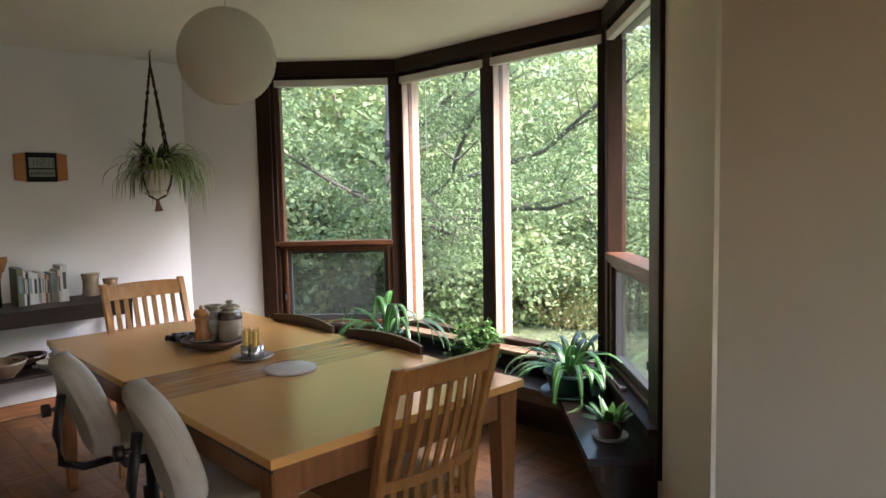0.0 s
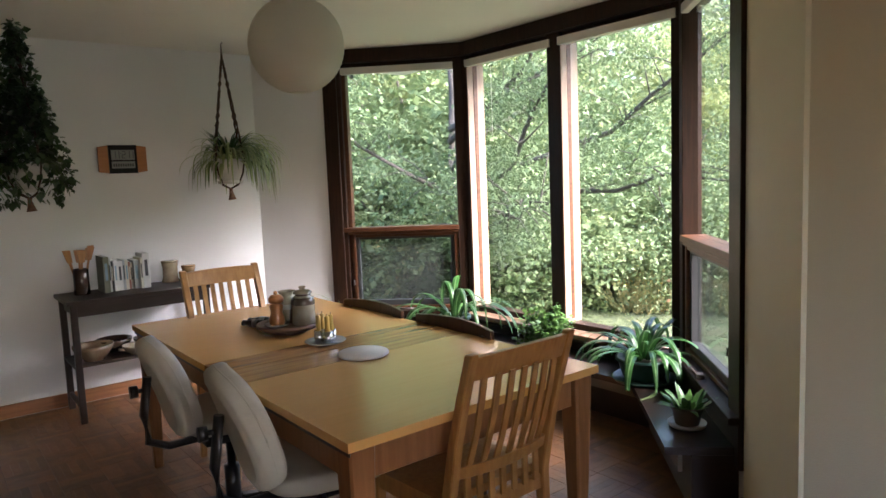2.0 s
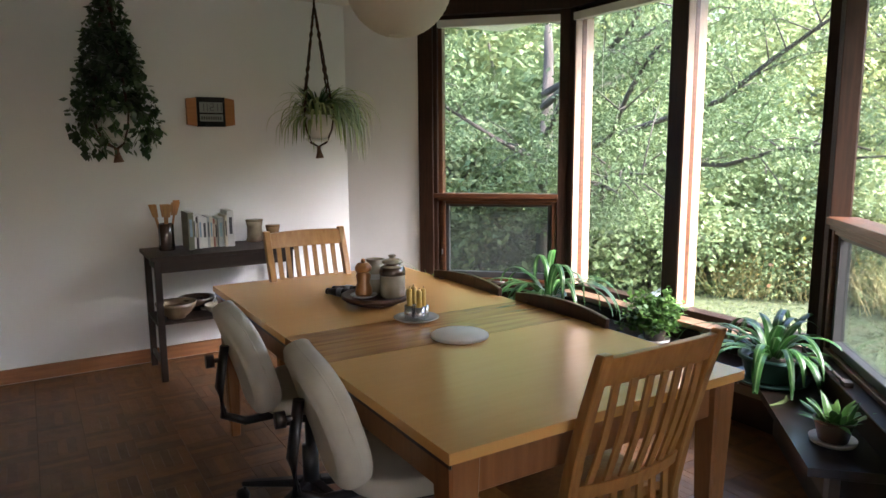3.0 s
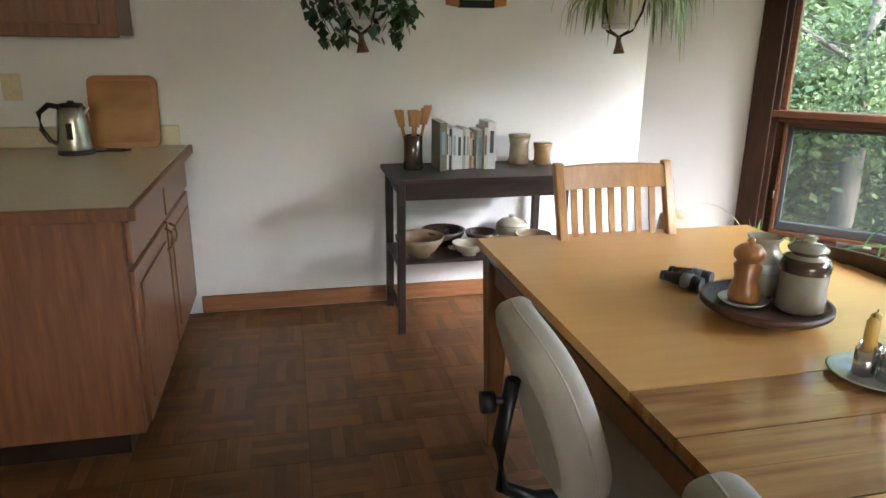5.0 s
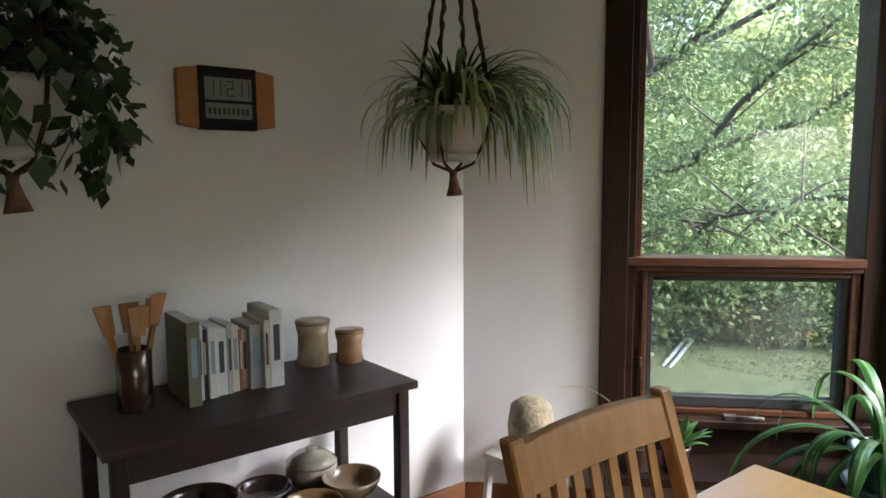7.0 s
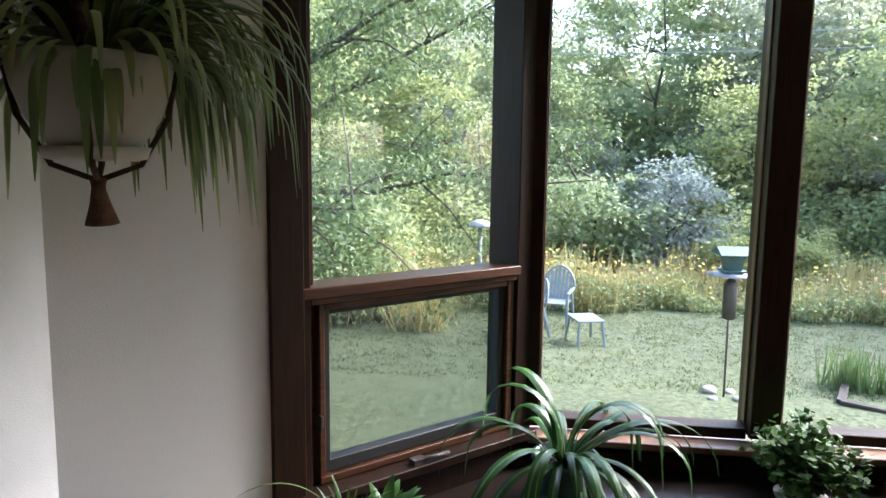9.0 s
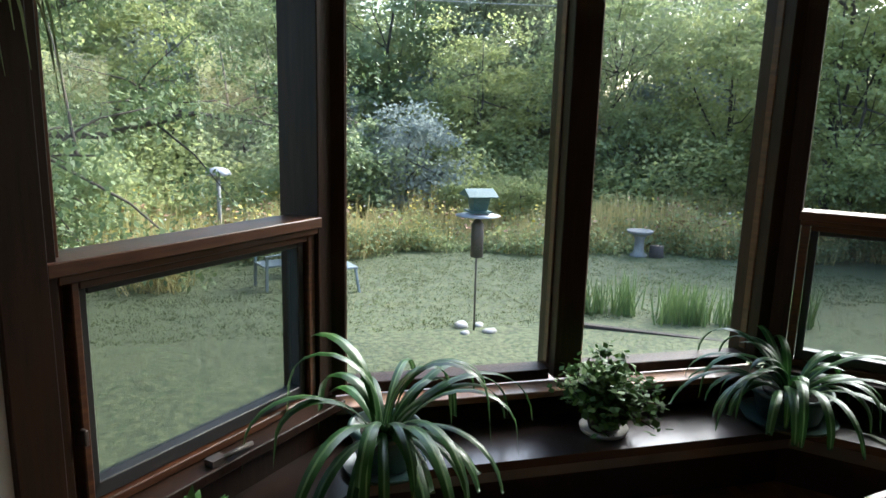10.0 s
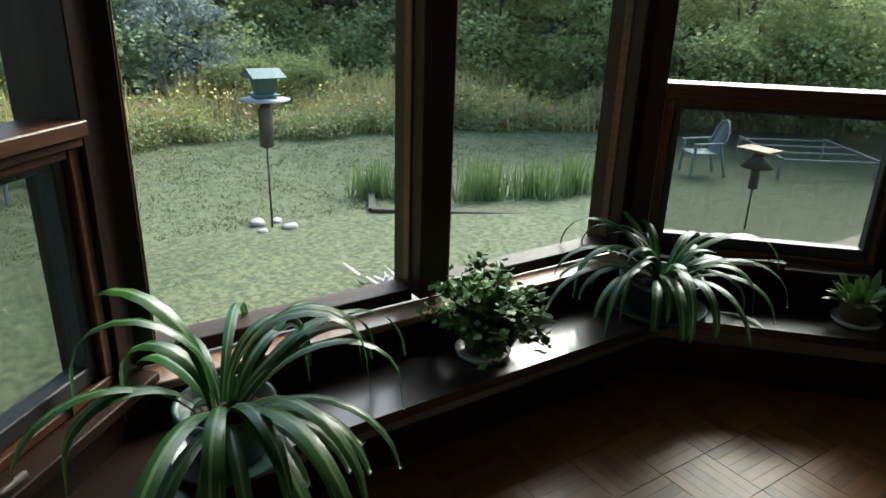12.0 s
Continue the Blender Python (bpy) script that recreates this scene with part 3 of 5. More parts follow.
def low_chair(x, y, rz):
    c = thing("dining_chair", x, y, 0, rz, "dark brown wooden chair with a low curved crest rail", "chair", "chairs round the table")
    part("seat", loft([[(-0.22, -0.2, z), (0.22, -0.2, z), (0.24, 0.22, z), (-0.24, 0.22, z)] for z in (0.43, 0.455)]), CHAIRD, c)
    for s in (-1, 1):
        part("back_post", bar((s * 0.21, -0.22, 0), (s * 0.21, -0.262, 0.755), 0.034, 0.03), CHAIRD, c)
        part("front_leg", bar((s * 0.2, 0.18, 0), (s * 0.2, 0.18, 0.43), 0.03, 0.03, (1, 0, 0), 0.04, 0.04), CHAIRD, c)
        part("stretcher", bar((s * 0.2, -0.22, 0.2), (s * 0.2, 0.17, 0.2), 0.018, 0.028), CHAIRD, c)
    sec = []
    for i in range(11):
        u = -1 + i / 5
        b = -0.255 - 0.035 * (1 - u * u)
        t = 0.797 - 0.012 * u * u
        l = 0.655 + 0.04 * u * u
        sec.append([(u * 0.272, b - 0.012, l), (u * 0.272, b + 0.012, l), (u * 0.272, b + 0.008, t), (u * 0.272, b - 0.012, t)])
    part("crest_rail", bevel(loft(sec), 0.003), CHAIRD, c)
    for i in range(5):
        xx = -0.14 + 0.07 * i
        part("slat", bar((xx, -0.21, 0.44), (xx, -0.275, 0.74), 0.026, 0.009), CHAIRD, c)


low_chair(3.95, 3.33, 89)
low_chair(3.94, 3.97, 91)


def office_chair(x, y, rz, pad_turn, z0):
    c = thing("office_chair", x, y, 0, rz, "cream upholstered office chair with a rounded back pad and black base", "chair", "office chairs")
    for k in range(5):
        a = 2 * math.pi * k / 5 + 0.3
        leg = bar((0.03 * math.cos(a), 0.03 * math.sin(a), 0.105), (0.29 * math.cos(a), 0.29 * math.sin(a), 0.075), 0.045, 0.035, (-math.sin(a), math.cos(a), 0), 0.03, 0.02)
        part("base_leg", leg, BLACK, c)
        w = lathe([(0.012, -0.011), (0.027, -0.009), (0.027, 0.009), (0.012, 0.011)], 16)
        w.transform(pose(0.29 * math.cos(a), 0.29 * math.sin(a), 0.027, 90, 0, math.degrees(a)))
        part("castor", w, BLACK, c)
        part("castor_stem", tube([(0.28 * math.cos(a), 0.28 * math.sin(a), 0.03), (0.28 * math.cos(a), 0.28 * math.sin(a), 0.08)], 0.006), BLACK, c)
    part("column", lathe([(0.032, 0.08), (0.032, 0.26), (0.018, 0.262), (0.018, 0.42)], 16), BLACK, c)
    part("mechanism", bx(-0.09, 0.09, -0.12, 0.1, 0.39, 0.435, 0.01, 2), BLACK, c)
    def pad(hx, hz, th, name, m):
        bm = bm_()
        rings = []
        N, R = 40, 7
        for j in range(-R, R + 1):
            v = j / R
            s = (1 - abs(v) ** 3.2) ** (1 / 2.4) if abs(v) < 1 else 0.0
            s = 0.80 + 0.20 * s
            ring = []
            for i in range(N):
                a = 2 * math.pi * i / N
                ca, sa = math.cos(a), math.sin(a)
                q = (abs(ca) ** 2.7 + abs(sa) ** 2.7) ** (-1 / 2.7)
                xx, zz = hx * s * ca * q, hz * s * sa * q
                ring.append(bm.verts.new((xx, v * th + 0.12 * xx * xx / hx, zz)))
            rings.append(ring)
        for a, b in zip(rings, rings[1:]):
            for i in range(N):
                bm.faces.new((a[i], a[(i + 1) % N], b[(i + 1) % N], b[i]))
        for ring, sg in ((rings[0], -1), (rings[-1], 1)):
            f = bm.faces.new(ring)
            r = bmesh.ops.inset_individual(bm, faces=[f], thickness=min(hx, hz) * 0.35, depth=0.014)
        for f in bm.faces:
            f.smooth = True
        bmesh.ops.recalc_face_normals(bm, faces=bm.faces[:])
        bm.transform(m)
        return part(name, bm, CREAM, c)
    pad(0.225, 0.215, 0.035, "seat", pose(0, 0.03, 0.475, 90, 0, 0))
    bp = pad(0.215, 0.205, 0.046, "backrest", pose(0, -0.235, z0, 17, 0, pad_turn))
    seam = tube([(0.214 * math.cos(a) * q, 0.12 * 0.214 * (math.cos(a) * q) ** 2, 0.204 * math.sin(a) * q) for a in [2 * math.pi * i / 40 for i in range(41)] for q in [(abs(math.cos(a)) ** 2.7 + abs(math.sin(a)) ** 2.7) ** (-1 / 2.7)]], 0.0028, 5)
    seam.transform(pose(0, -0.235, z0, 17, 0, pad_turn))
    part("piping", seam, CREAM, bp)
    part("back_bar", tube([(0, -0.05, 0.41), (0, -0.24, 0.405), (0, -0.315, 0.44), (0, -0.325, 0.55), (0, -0.30, z0 + 0.05)], 0.017, 8), BLACK, c)
    k = tube([(0, -0.3, z0), (0, -0.35, z0)], 0.009, 8)
    tube([(0, -0.34, z0), (0, -0.368, z0)], 0.024, 14, k)
    part("knob", k, BLACK, c)
    part("lever", tube([(0.06, 0, 0.41), (0.2, -0.03, 0.405), (0.25, -0.03, 0.40)], 0.007, 6), BLACK, c)


office_chair(3.345, 3.03, -98, 0, 0.665)
office_chair(3.315, 3.74, -94, 0, 0.65)


# ---- things on the table ----
def jar(name, x, y, prof, lid, material, label, z=0.0, parent=None, cat="jar"):
    t = thing(name, x, y, z, 0, label, cat)
    part("body", lathe(prof, 32), material, t)
    if lid:
        part("lid", lathe(lid, 32), material, t)
    return t


TX, TY = 3.668, 3.85
tray = thing("serving_tray", TX, TY, 0.751, 0, "round dark turned wood tray on a foot, on the table", "tray")
part("foot", lathe([(0.075, 0), (0.085, 0.004), (0.08, 0.02)], 36), TRAYW, tray)
part("plate", lathe([(0.08, 0.018), (0.13, 0.022), (0.147, 0.034), (0.147, 0.046), (0.137, 0.046), (0.128, 0.036), (0.03, 0.034)], 48), TRAYW, tray)
ZT = 0.787
mill = thing("pepper_mill", TX - 0.052, TY + 0.012, ZT + 0.008, 0, "turned brown wooden pepper mill on a small saucer", "pepper mill")
part("body", lathe([(0.033, 0), (0.036, 0.01), (0.034, 0.03), (0.026, 0.055), (0.032, 0.085), (0.026, 0.092), (0.026, 0.096)], 28), MILLW, mill)
part("head", lathe([(0.026, 0.097), (0.034, 0.106), (0.035, 0.12), (0.024, 0.134), (0.012, 0.137)], 28), MILLW, mill)
part("knob", lathe([(0.006, 0.137), (0.009, 0.142), (0.009, 0.149), (0.004, 0.154)], 16), MILLW, mill)
sc = thing("saucer", TX - 0.052, TY + 0.012, ZT, 0, "small pale glazed saucer under the pepper mill", "saucer")
part("dish", lathe([(0.03, 0), (0.05, 0.004), (0.058, 0.012), (0.055, 0.013), (0.045, 0.007), (0.01, 0.0065)], 32), STONEL, sc)
sj = jar("stoneware_jar", TX + 0.052, TY - 0.048, [(0.05, 0), (0.055, 0.008), (0.052, 0.06), (0.053, 0.11), (0.047, 0.127), (0.033, 0.135), (0.033, 0.142)],
    [(0.043, 0.143), (0.044, 0.148), (0.03, 0.158), (0.014, 0.160), (0.012, 0.166), (0.018, 0.172), (0.012, 0.177)], STONEG, "grey speckled stoneware jar with a brown lid", ZT)
part("shoulder", lathe([(0.0535, 0.094), (0.0545, 0.108), (0.0485, 0.126), (0.0345, 0.134), (0.0345, 0.142)], 32, cap=False), STONEB, sj, "dark brown glazed shoulder")
jg = jar("stoneware_jug", TX + 0.028, TY + 0.066, [(0.04, 0), (0.05, 0.01), (0.056, 0.05), (0.052, 0.09), (0.034, 0.118), (0.031, 0.13), (0.042, 0.145), (0.038, 0.146), (0.028, 0.13)],
         None, STONEG, "grey stoneware jug with a flared rim", ZT)
part("collar", lathe([(0.0555, 0.066), (0.057, 0.078), (0.0535, 0.088)], 32, cap=False), STONEL, jg)
can = thing("candle_tumblers", 3.682, 3.535, 0.751, 0, "pale plate with small metal cups of yellow candles", "candle holder")
part("plate", lathe([(0.045, 0), (0.07, 0.003), (0.088, 0.012), (0.085, 0.014), (0.068, 0.007), (0.01, 0.006)], 40), STONEL, can)
for dx, dy, h in ((-0.026, 0.006, 0.052), (0.004, 0.028, 0.052), (0.024, -0.012, 0.05), (-0.004, -0.03, 0.05)):
    cu = part("cup", lathe([(0.018, 0.007), (0.02, 0.009), (0.02, h + 0.007), (0.0185, h + 0.007), (0.0185, 0.02)], 20), CLEARJ, can, "shiny metal cup", pose(dx, dy, 0))
    part("candle", lathe([(0.011, 0.012), (0.0105, h + 0.066), (0.004, h + 0.073)], 14), WAX, cu, "yellow candle")
    part("wick", tube([(0, 0, h + 0.072), (0.001, 0, h + 0.08)], 0.001, 5), BLACK, cu)
tv = thing("trivet", 3.692, 3.248, 0.751, 0, "round white marble trivet lying on the table", "trivet")
part("disc", bevel(lathe([(0.095, 0), (0.1, 0.003), (0.1, 0.010), (0.096, 0.013)], 48), 0.0005), MARBLE, tv)
bi = thing("binoculars", 3.615, 4.09, 0.751, 35, "small folded black and blue-grey binoculars lying on the table", "binoculars")
for s in (-1, 1):
    b = tube([(s * 0.032, -0.052, 0.021), (s * 0.032, -0.03, 0.021), (s * 0.03, 0.0, 0.021), (s * 0.028, 0.02, 0.021), (s * 0.026, 0.05, 0.021)], [0.0195, 0.021, 0.019, 0.017, 0.013], 18)
    part("barrel", b, BLACK, bi)
    part("eyecup", tube([(s * 0.026, 0.0505, 0.021), (s * 0.026, 0.062, 0.021)], 0.0145, 16), BLACK, bi)
    part("sleeve", tube([(s * 0.032, -0.028, 0.022), (s * 0.030, 0.0, 0.022)], 0.0208, 18), BLUEP, bi, "blue-grey sleeve")
part("hinge", bx(-0.015, 0.015, -0.02, 0.03, 0.016, 0.034, 0.003), BLACK, bi)
part("focus_wheel", tube([(0, -0.012, 0.033), (0, 0.018, 0.033)], 0.009, 16), FEEDK, bi)

# ---- shelf table and what stands on it ----
sh = thing("console_table", 3.485, 5.80, 0, 0, "espresso brown wooden console table with a lower shelf", "console table")
part("top", bx(-0.445, 0.445, -0.235, 0.225, 0.748, 0.772, 0.004, 2), SHELFW, sh)
part("apron", bx(-0.385, 0.385, -0.205, -0.187, 0.668, 0.747), SHELFW, sh)
part("apron", bx(-0.385, 0.385, 0.178, 0.196, 0.668, 0.747), SHELFW, sh)
for s in (-1, 1):
    part("side_apron", bx(s * 0.39 - 0.01, s * 0.39 + 0.01, -0.175, 0.165, 0.668, 0.747), SHELFW, sh)
    for yy in (-0.197, 0.187):
        part("leg", bx(s * 0.405 - 0.019, s * 0.405 + 0.019, yy - 0.019, yy + 0.019, 0.0, 0.747, 0.003), SHELFW, sh)
    part("foot_rail", bx(s * 0.405 - 0.01, s * 0.405 + 0.01, -0.177, 0.167, 0.09, 0.12, 0.002), SHELFW, sh)
    part("shelf_rail", bx(s * 0.405 - 0.01, s * 0.405 + 0.01, -0.177, 0.167, 0.325, 0.342, 0.002), SHELFW, sh)
part("lower_shelf", bx(-0.425, 0.425, -0.177, 0.168, 0.344, 0.362, 0.003), SHELFW, sh)

ZS = 0.773
ut = thing("utensil_crock", 3.18, 5.84, ZS, 0, "dark stoneware crock holding wooden kitchen utensils", "utensil holder")
part("crock", lathe([(0.045, 0), (0.049, 0.006), (0.046, 0.08), (0.047, 0.165), (0.043, 0.168), (0.041, 0.16), (0.04, 0.02)], 28), STONEB, ut)
rs = random.Random(4)
for i in range(6):
    a, ln = rs.uniform(0, 6.28), rs.uniform(0.26, 0.30)
    lx, ly = 0.055 * math.cos(a), 0.04 * math.sin(a)
    h = bar((lx * 0.3, ly * 0.3, 0.03), (lx * 1.1, ly, ln - 0.06), 0.012, 0.008)
    n0 = len(h.verts)
    hw = 0.022 if i % 2 else 0.030
    p = Vector((lx * 1.1, ly, ln - 0.06))
    d = Vector((lx * 0.35, ly * 0.3, 0.09))
    h2 = bar(p, p + d * 0.9, hw * 1.2, 0.006, (1, 0.2, 0), hw * 1.9, 0.006)
    mm = MILLW if i % 3 == 0 else CHAIRW
    sp = part("spatula" if i % 2 else "spoon", h, mm, ut, "brown wooden utensil")
    part("blade", h2, mm, sp)

books = [("green", .030, .235, .20), ("white", .016, .215, .16), ("ink", .012, .200, .15), ("white", .020, .205, .16), ("white", .026, .195, .15), ("grey", .014, .200, .15),
         ("cream", .018, .195, .14), ("red", .010, .185, .14), ("cream", .014, .175, .13), ("grey", .030, .190, .15), ("cream", .014, .205, .17), ("white", .036, .232, .17)]
xb = 3.295
for k, (c, w, h, d) in enumerate(books):
    w *= 1.22
    bk = thing("book", xb + w / 2, 5.93 - d / 2 + 0.02, ZS, 0, {"green": "dark olive", "white": "white", "ink": "black", "blue": "pale blue", "grey": "grey", "cream": "cream", "red": "rust red"}[c] + " paperback book standing on the dark console table", "book", "row of books")
    part("cover", bx(-w / 2 + 0.0004, w / 2 - 0.0004, -d / 2, d / 2, 0, h, 0.0015), BOOKM[c], bk)
    part("pages", bx(-w / 2 + 0.002, w / 2 - 0.002, -d / 2 + 0.004, d / 2 - 0.004, h, h + 0.0012, 0), BOOKM["white"], bk)
    tt = box(bm_(), -w * 0.22, w * 0.22, -d / 2 - 0.0012, -d / 2 - 0.0002, h * 0.35, h * 0.82)
    part("spine_title", tt, BOOKM["ink" if c in ("white", "cream", "grey") else "cream"] if k % 3 else BOOKM["blue"], bk, "small printed bar")
    xb += w
jar("stoneware_canister", 3.765, 5.94, [(0.058, 0), (0.062, 0.004), (0.052, 0.03), (0.050, 0.10), (0.057, 0.138)], [(0.055, 0.1385), (0.059, 0.142), (0.058, 0.150), (0.03, 0.152)], STONEW, "tall waisted stoneware canister with flat lid on the console table", ZS)
jar("stoneware_canister", 3.876, 5.89, [(0.046, 0), (0.049, 0.004), (0.042, 0.03), (0.042, 0.07), (0.049, 0.10)], [(0.047, 0.1005), (0.05, 0.104), (0.048, 0.111), (0.02, 0.112)], STONET, "short tan banded stoneware canister with flat lid", ZS)


def bowl(x, y, r, h, material, label, handles=False):
    b = thing("bowl", x, y, 0.363, 0, label, "bowl", "stoneware bowls")
    part("body", lathe([(r * 0.48, 0), (r * 0.5, 0.012), (r * 0.8, h * 0.4), (r * 0.97, h * 0.8), (r, h), (r * 0.965, h), (r * 0.92, h * 0.78), (r * 0.7, h * 0.38), (r * 0.3, 0.022), (0.004, 0.019)], 36), material, b)
    if handles:
        for s in (-1, 1):
            part("handle", tube([(s * r * 0.9, -0.02, h * 0.62), (s * (r + 0.018), -0.012, h * 0.68), (s * (r + 0.018), 0.012, h * 0.68), (s * r * 0.9, 0.02, h * 0.62)], 0.006, 8), material, b)


bowl(3.19, 5.715, 0.122, 0.10, STONEW, "large ribbed grey-brown stoneware bowl on the lower shelf")
bowl(3.345, 5.875, 0.115, 0.085, STONEB, "wide dark brown glazed bowl on the lower shelf")
bowl(3.435, 5.685, 0.084, 0.062, STONEG, "grey handled stoneware bowl on the lower shelf", True)
bowl(3.555, 5.885, 0.088, 0.06, STONEB, "dark brown bowl at the back of the lower shelf")
bowl(3.625, 5.69, 0.093, 0.062, STONET, "tan and cream stoneware bowl on the lower shelf")
bowl(3.80, 5.76, 0.095, 0.07, STONEW, "brown bowl with a pale blue glazed inside")
jar("lidded_casserole", 3.735, 5.915, [(0.05, 0), (0.06, 0.008), (0.088, 0.045), (0.086, 0.075), (0.08, 0.08)], [(0.084, 0.081), (0.086, 0.088), (0.06, 0.110), (0.02, 0.119), (0.014, 0.124), (0.02, 0.132), (0.012, 0.136)], STONEG, "grey-green lidded stoneware casserole", 0.363, cat="casserole")

# ---- clock ----
ck = thing("wall_clock", 3.540, YW - 0.002, 1.643, 0, "digital wall clock with orange wood ends", "clock")
part("body", loft([[(-0.09, -0.034 * a, -0.096), (0.09, -0.034 * a, -0.096), (0.09, -0.034 * a, 0.096), (-0.09, -0.034 * a, 0.096)] for a in (0, 1)]), CLOCKB, ck)
for s in (-1, 1):
    sec = [[(s * x, y, z) for x, z in ((0.091, -0.094), (0.155, -0.084), (0.155, 0.084), (0.091, 0.094))] for y in (0, -0.03)]
    part("wood_end", bevel(loft(sec), 0.003), CLOCKO, ck)
part("hour_display", bx(-0.074, 0.074, -0.0365, -0.034, -0.005, 0.063, 0), LCD, ck, "grey liquid crystal display")
part("date_display", bx(-0.074, 0.074, -0.0365, -0.034, -0.062, -0.015, 0), LCD, ck)
SEG = {"0": "abcdef", "1": "bc", "2": "abged", "3": "abgcd", "6": "afgedc", "8": "abcdefg"}


def digit(bm, ch, x, z, w, h):
    t = w * 0.16
    bars = dict(a=(0, w, h - t, h), d=(0, w, 0, t), g=(0, w, h / 2 - t / 2, h / 2 + t / 2), f=(0, t, h / 2, h), e=(0, t, 0, h / 2), b=(w - t, w, h / 2, h), c=(w - t, w, 0, h / 2))
    for s in SEG[ch]:
        a = bars[s]
        box(bm, x + a[0], x + a[1], -0.0375, -0.0366, z + a[2], z + a[3])


for ch, x in (("1", -0.068), ("1", -0.045), ("2", -0.006), ("1", 0.022), ("1", 0.045)):
    dg = bm_()
    digit(dg, ch, x, 0.006, 0.022, 0.048)
    part("digit", dg, LCDT, ck, "dark clock digit")
dg = bm_()
box(dg, -0.014, -0.010, -0.0375, -0.0366, 0.018, 0.023)
box(dg, -0.014, -0.010, -0.0375, -0.0366, 0.036, 0.041)
part("colon", dg, LCDT, ck)
dd = bm_()
for i in range(9):
    box(dd, -0.066 + i * 0.015, -0.057 + i * 0.015, -0.0375, -0.0366, -0.050, -0.030)
part("date_marks", dd, LCDT, ck)

# ---- globe lamp ----
gl = thing("pendant_lamp", 3.70, 3.67, 2.010, 0, "large round white paper pendant lamp above the table, switched off", "pendant lamp")
R = 0.20
sp = []
for i in range(49):
    a = -math.pi / 2 + 0.22 + (math.pi - 0.44) * i / 48
    rr = R * (1 + (0.004 if i % 2 else -0.004))
    sp.append((rr * math.cos(a), rr * math.sin(a)))
part("shade", lathe(sp, 56, cap=False), PAPER, gl, "ribbed white paper globe")
part("cord", tube([(0, 0, 0.16), (0, 0, 0.408)], 0.003, 6), WHITEP, gl)
part("ceiling_rose", lathe([(0.045, 0.395), (0.05, 0.399), (0.05, 0.409)], 24), WHITEP, gl)
part("holder", lathe([(0.02, 0.09), (0.02, 0.16), (0.006, 0.165)], 14), WHITEP, gl)
part("wire_frame", tube([(-0.041, 0, 0.181), (0.041, 0, 0.181)], 0.002, 5), FEEDK, gl)


# ---- plants ----
def arch(rng, base, a, length, rise, n=9, droop=1.0, tw=0.0):
    """Points of an arching leaf from base in the direction a."""
    pts, p, e = [], Vector(base), rise
    st = length / (n - 1)
    for i in range(n):
        pts.append(tuple(p))
        d = Vector((math.cos(a + tw * i) * math.cos(e), math.sin(a + tw * i) * math.cos(e), math.sin(e)))
        p = p + d * st
        e -= droop * (0.4 + 1.2 * i / n) * 2.6 / n
        e = max(e, -1.5)
    return pts


def leaf_set(rng, n, lens, wid, rise, base_r, droop, zmin=None, taper=1.0, dirs=None, mid=0.0):
    bm = bm_()
    for i in range(n):
        a = rng.uniform(0, 6.283) if dirs is None else rng.gauss(*rng.choice(dirs))
        b = (base_r * rng.random() * math.cos(a), base_r * rng.random() * math.sin(a), 0)
        ln = rng.uniform(*lens)
        pts = arch(rng, b, a, ln, rng.uniform(*rise), 15, rng.uniform(*droop))
        if zmin is not None:
            pts = [(x, y, max(z, zmin + 0.004 * k)) for k, (x, y, z) in enumerate(pts)]
        w = wid * rng.uniform(0.75, 1.2)
        ws = [w * min(1, (0.5 + 1.6 * k / 14)) * (1 - (k / 14) ** 3.5) + 0.0008 for k in range(15)]
        ribbon(bm, pts, ws, (-math.sin(a), math.cos(a), 0), 0.25, mid)
    return bm


def pot(name, x, y, z, r, h, material, label, saucer=None, rim=True):
    t = thing(name, x, y, z, 0, label, "potted plant")
    z0 = 0.012 if saucer else 0
    part("pot", lathe([(r * 0.72, z0), (r * 0.75, z0 + 0.004), (r * 0.95, h * 0.85), (r * (1.04 if rim else 1), h * 0.88), (r * (1.04 if rim else 1), h), (r * 0.93, h), (r * 0.9, h * 0.85)], 36), material, t)
    if saucer:
        part("saucer", lathe([(r * 0.85, 0), (r * 1.12, 0.004), (r * 1.2, 0.02), (r * 1.17, 0.02), (r * 1.08, 0.008), (0.01, 0.0075)], 36), saucer, t, "round saucer")
    part("soil", lathe([(r * 0.02, h * 0.84), (r * 0.9, h * 0.84), (r * 0.5, h * 0.86), (0.003, h * 0.875)], 24, cap=False), SOIL, t)
    return t


ZB = 0.281
r1 = random.Random(11)


def strap_leaves(name, plant, z, label, *args, **kw):
    ob = part(name, leaf_set(r1, *args, mid=0.2, **kw), LEAFS, plant, label, pose(0, 0, z))
    ob.data.materials.append(LEAFM)


pa = pot("amaryllis_plant", 5.395, 4.77, ZB, 0.115, 0.15, POTG, "strap-leaved amaryllis in a teal pot on the window bench", POTG)
strap_leaves("leaves", pa, 0.13, "long arching dark green leaves", 9, (0.42, 0.66), 0.020, (0.7, 1.15), 0.06, (1.4, 2.1), -0.12)
strap_leaves("low_leaves", pa, 0.13, "", 20, (0.45, 0.80), 0.018, (0.3, 0.85), 0.07, (1.1, 1.7), -0.12, 1, [(-2.2, 0.9), (-1.2, 0.5), (2.9, 0.5)])
strap_leaves("upright_leaves", pa, 0.13, "", 6, (0.50, 0.80), 0.023, (1.48, 1.56), 0.04, (1.6, 2.5))
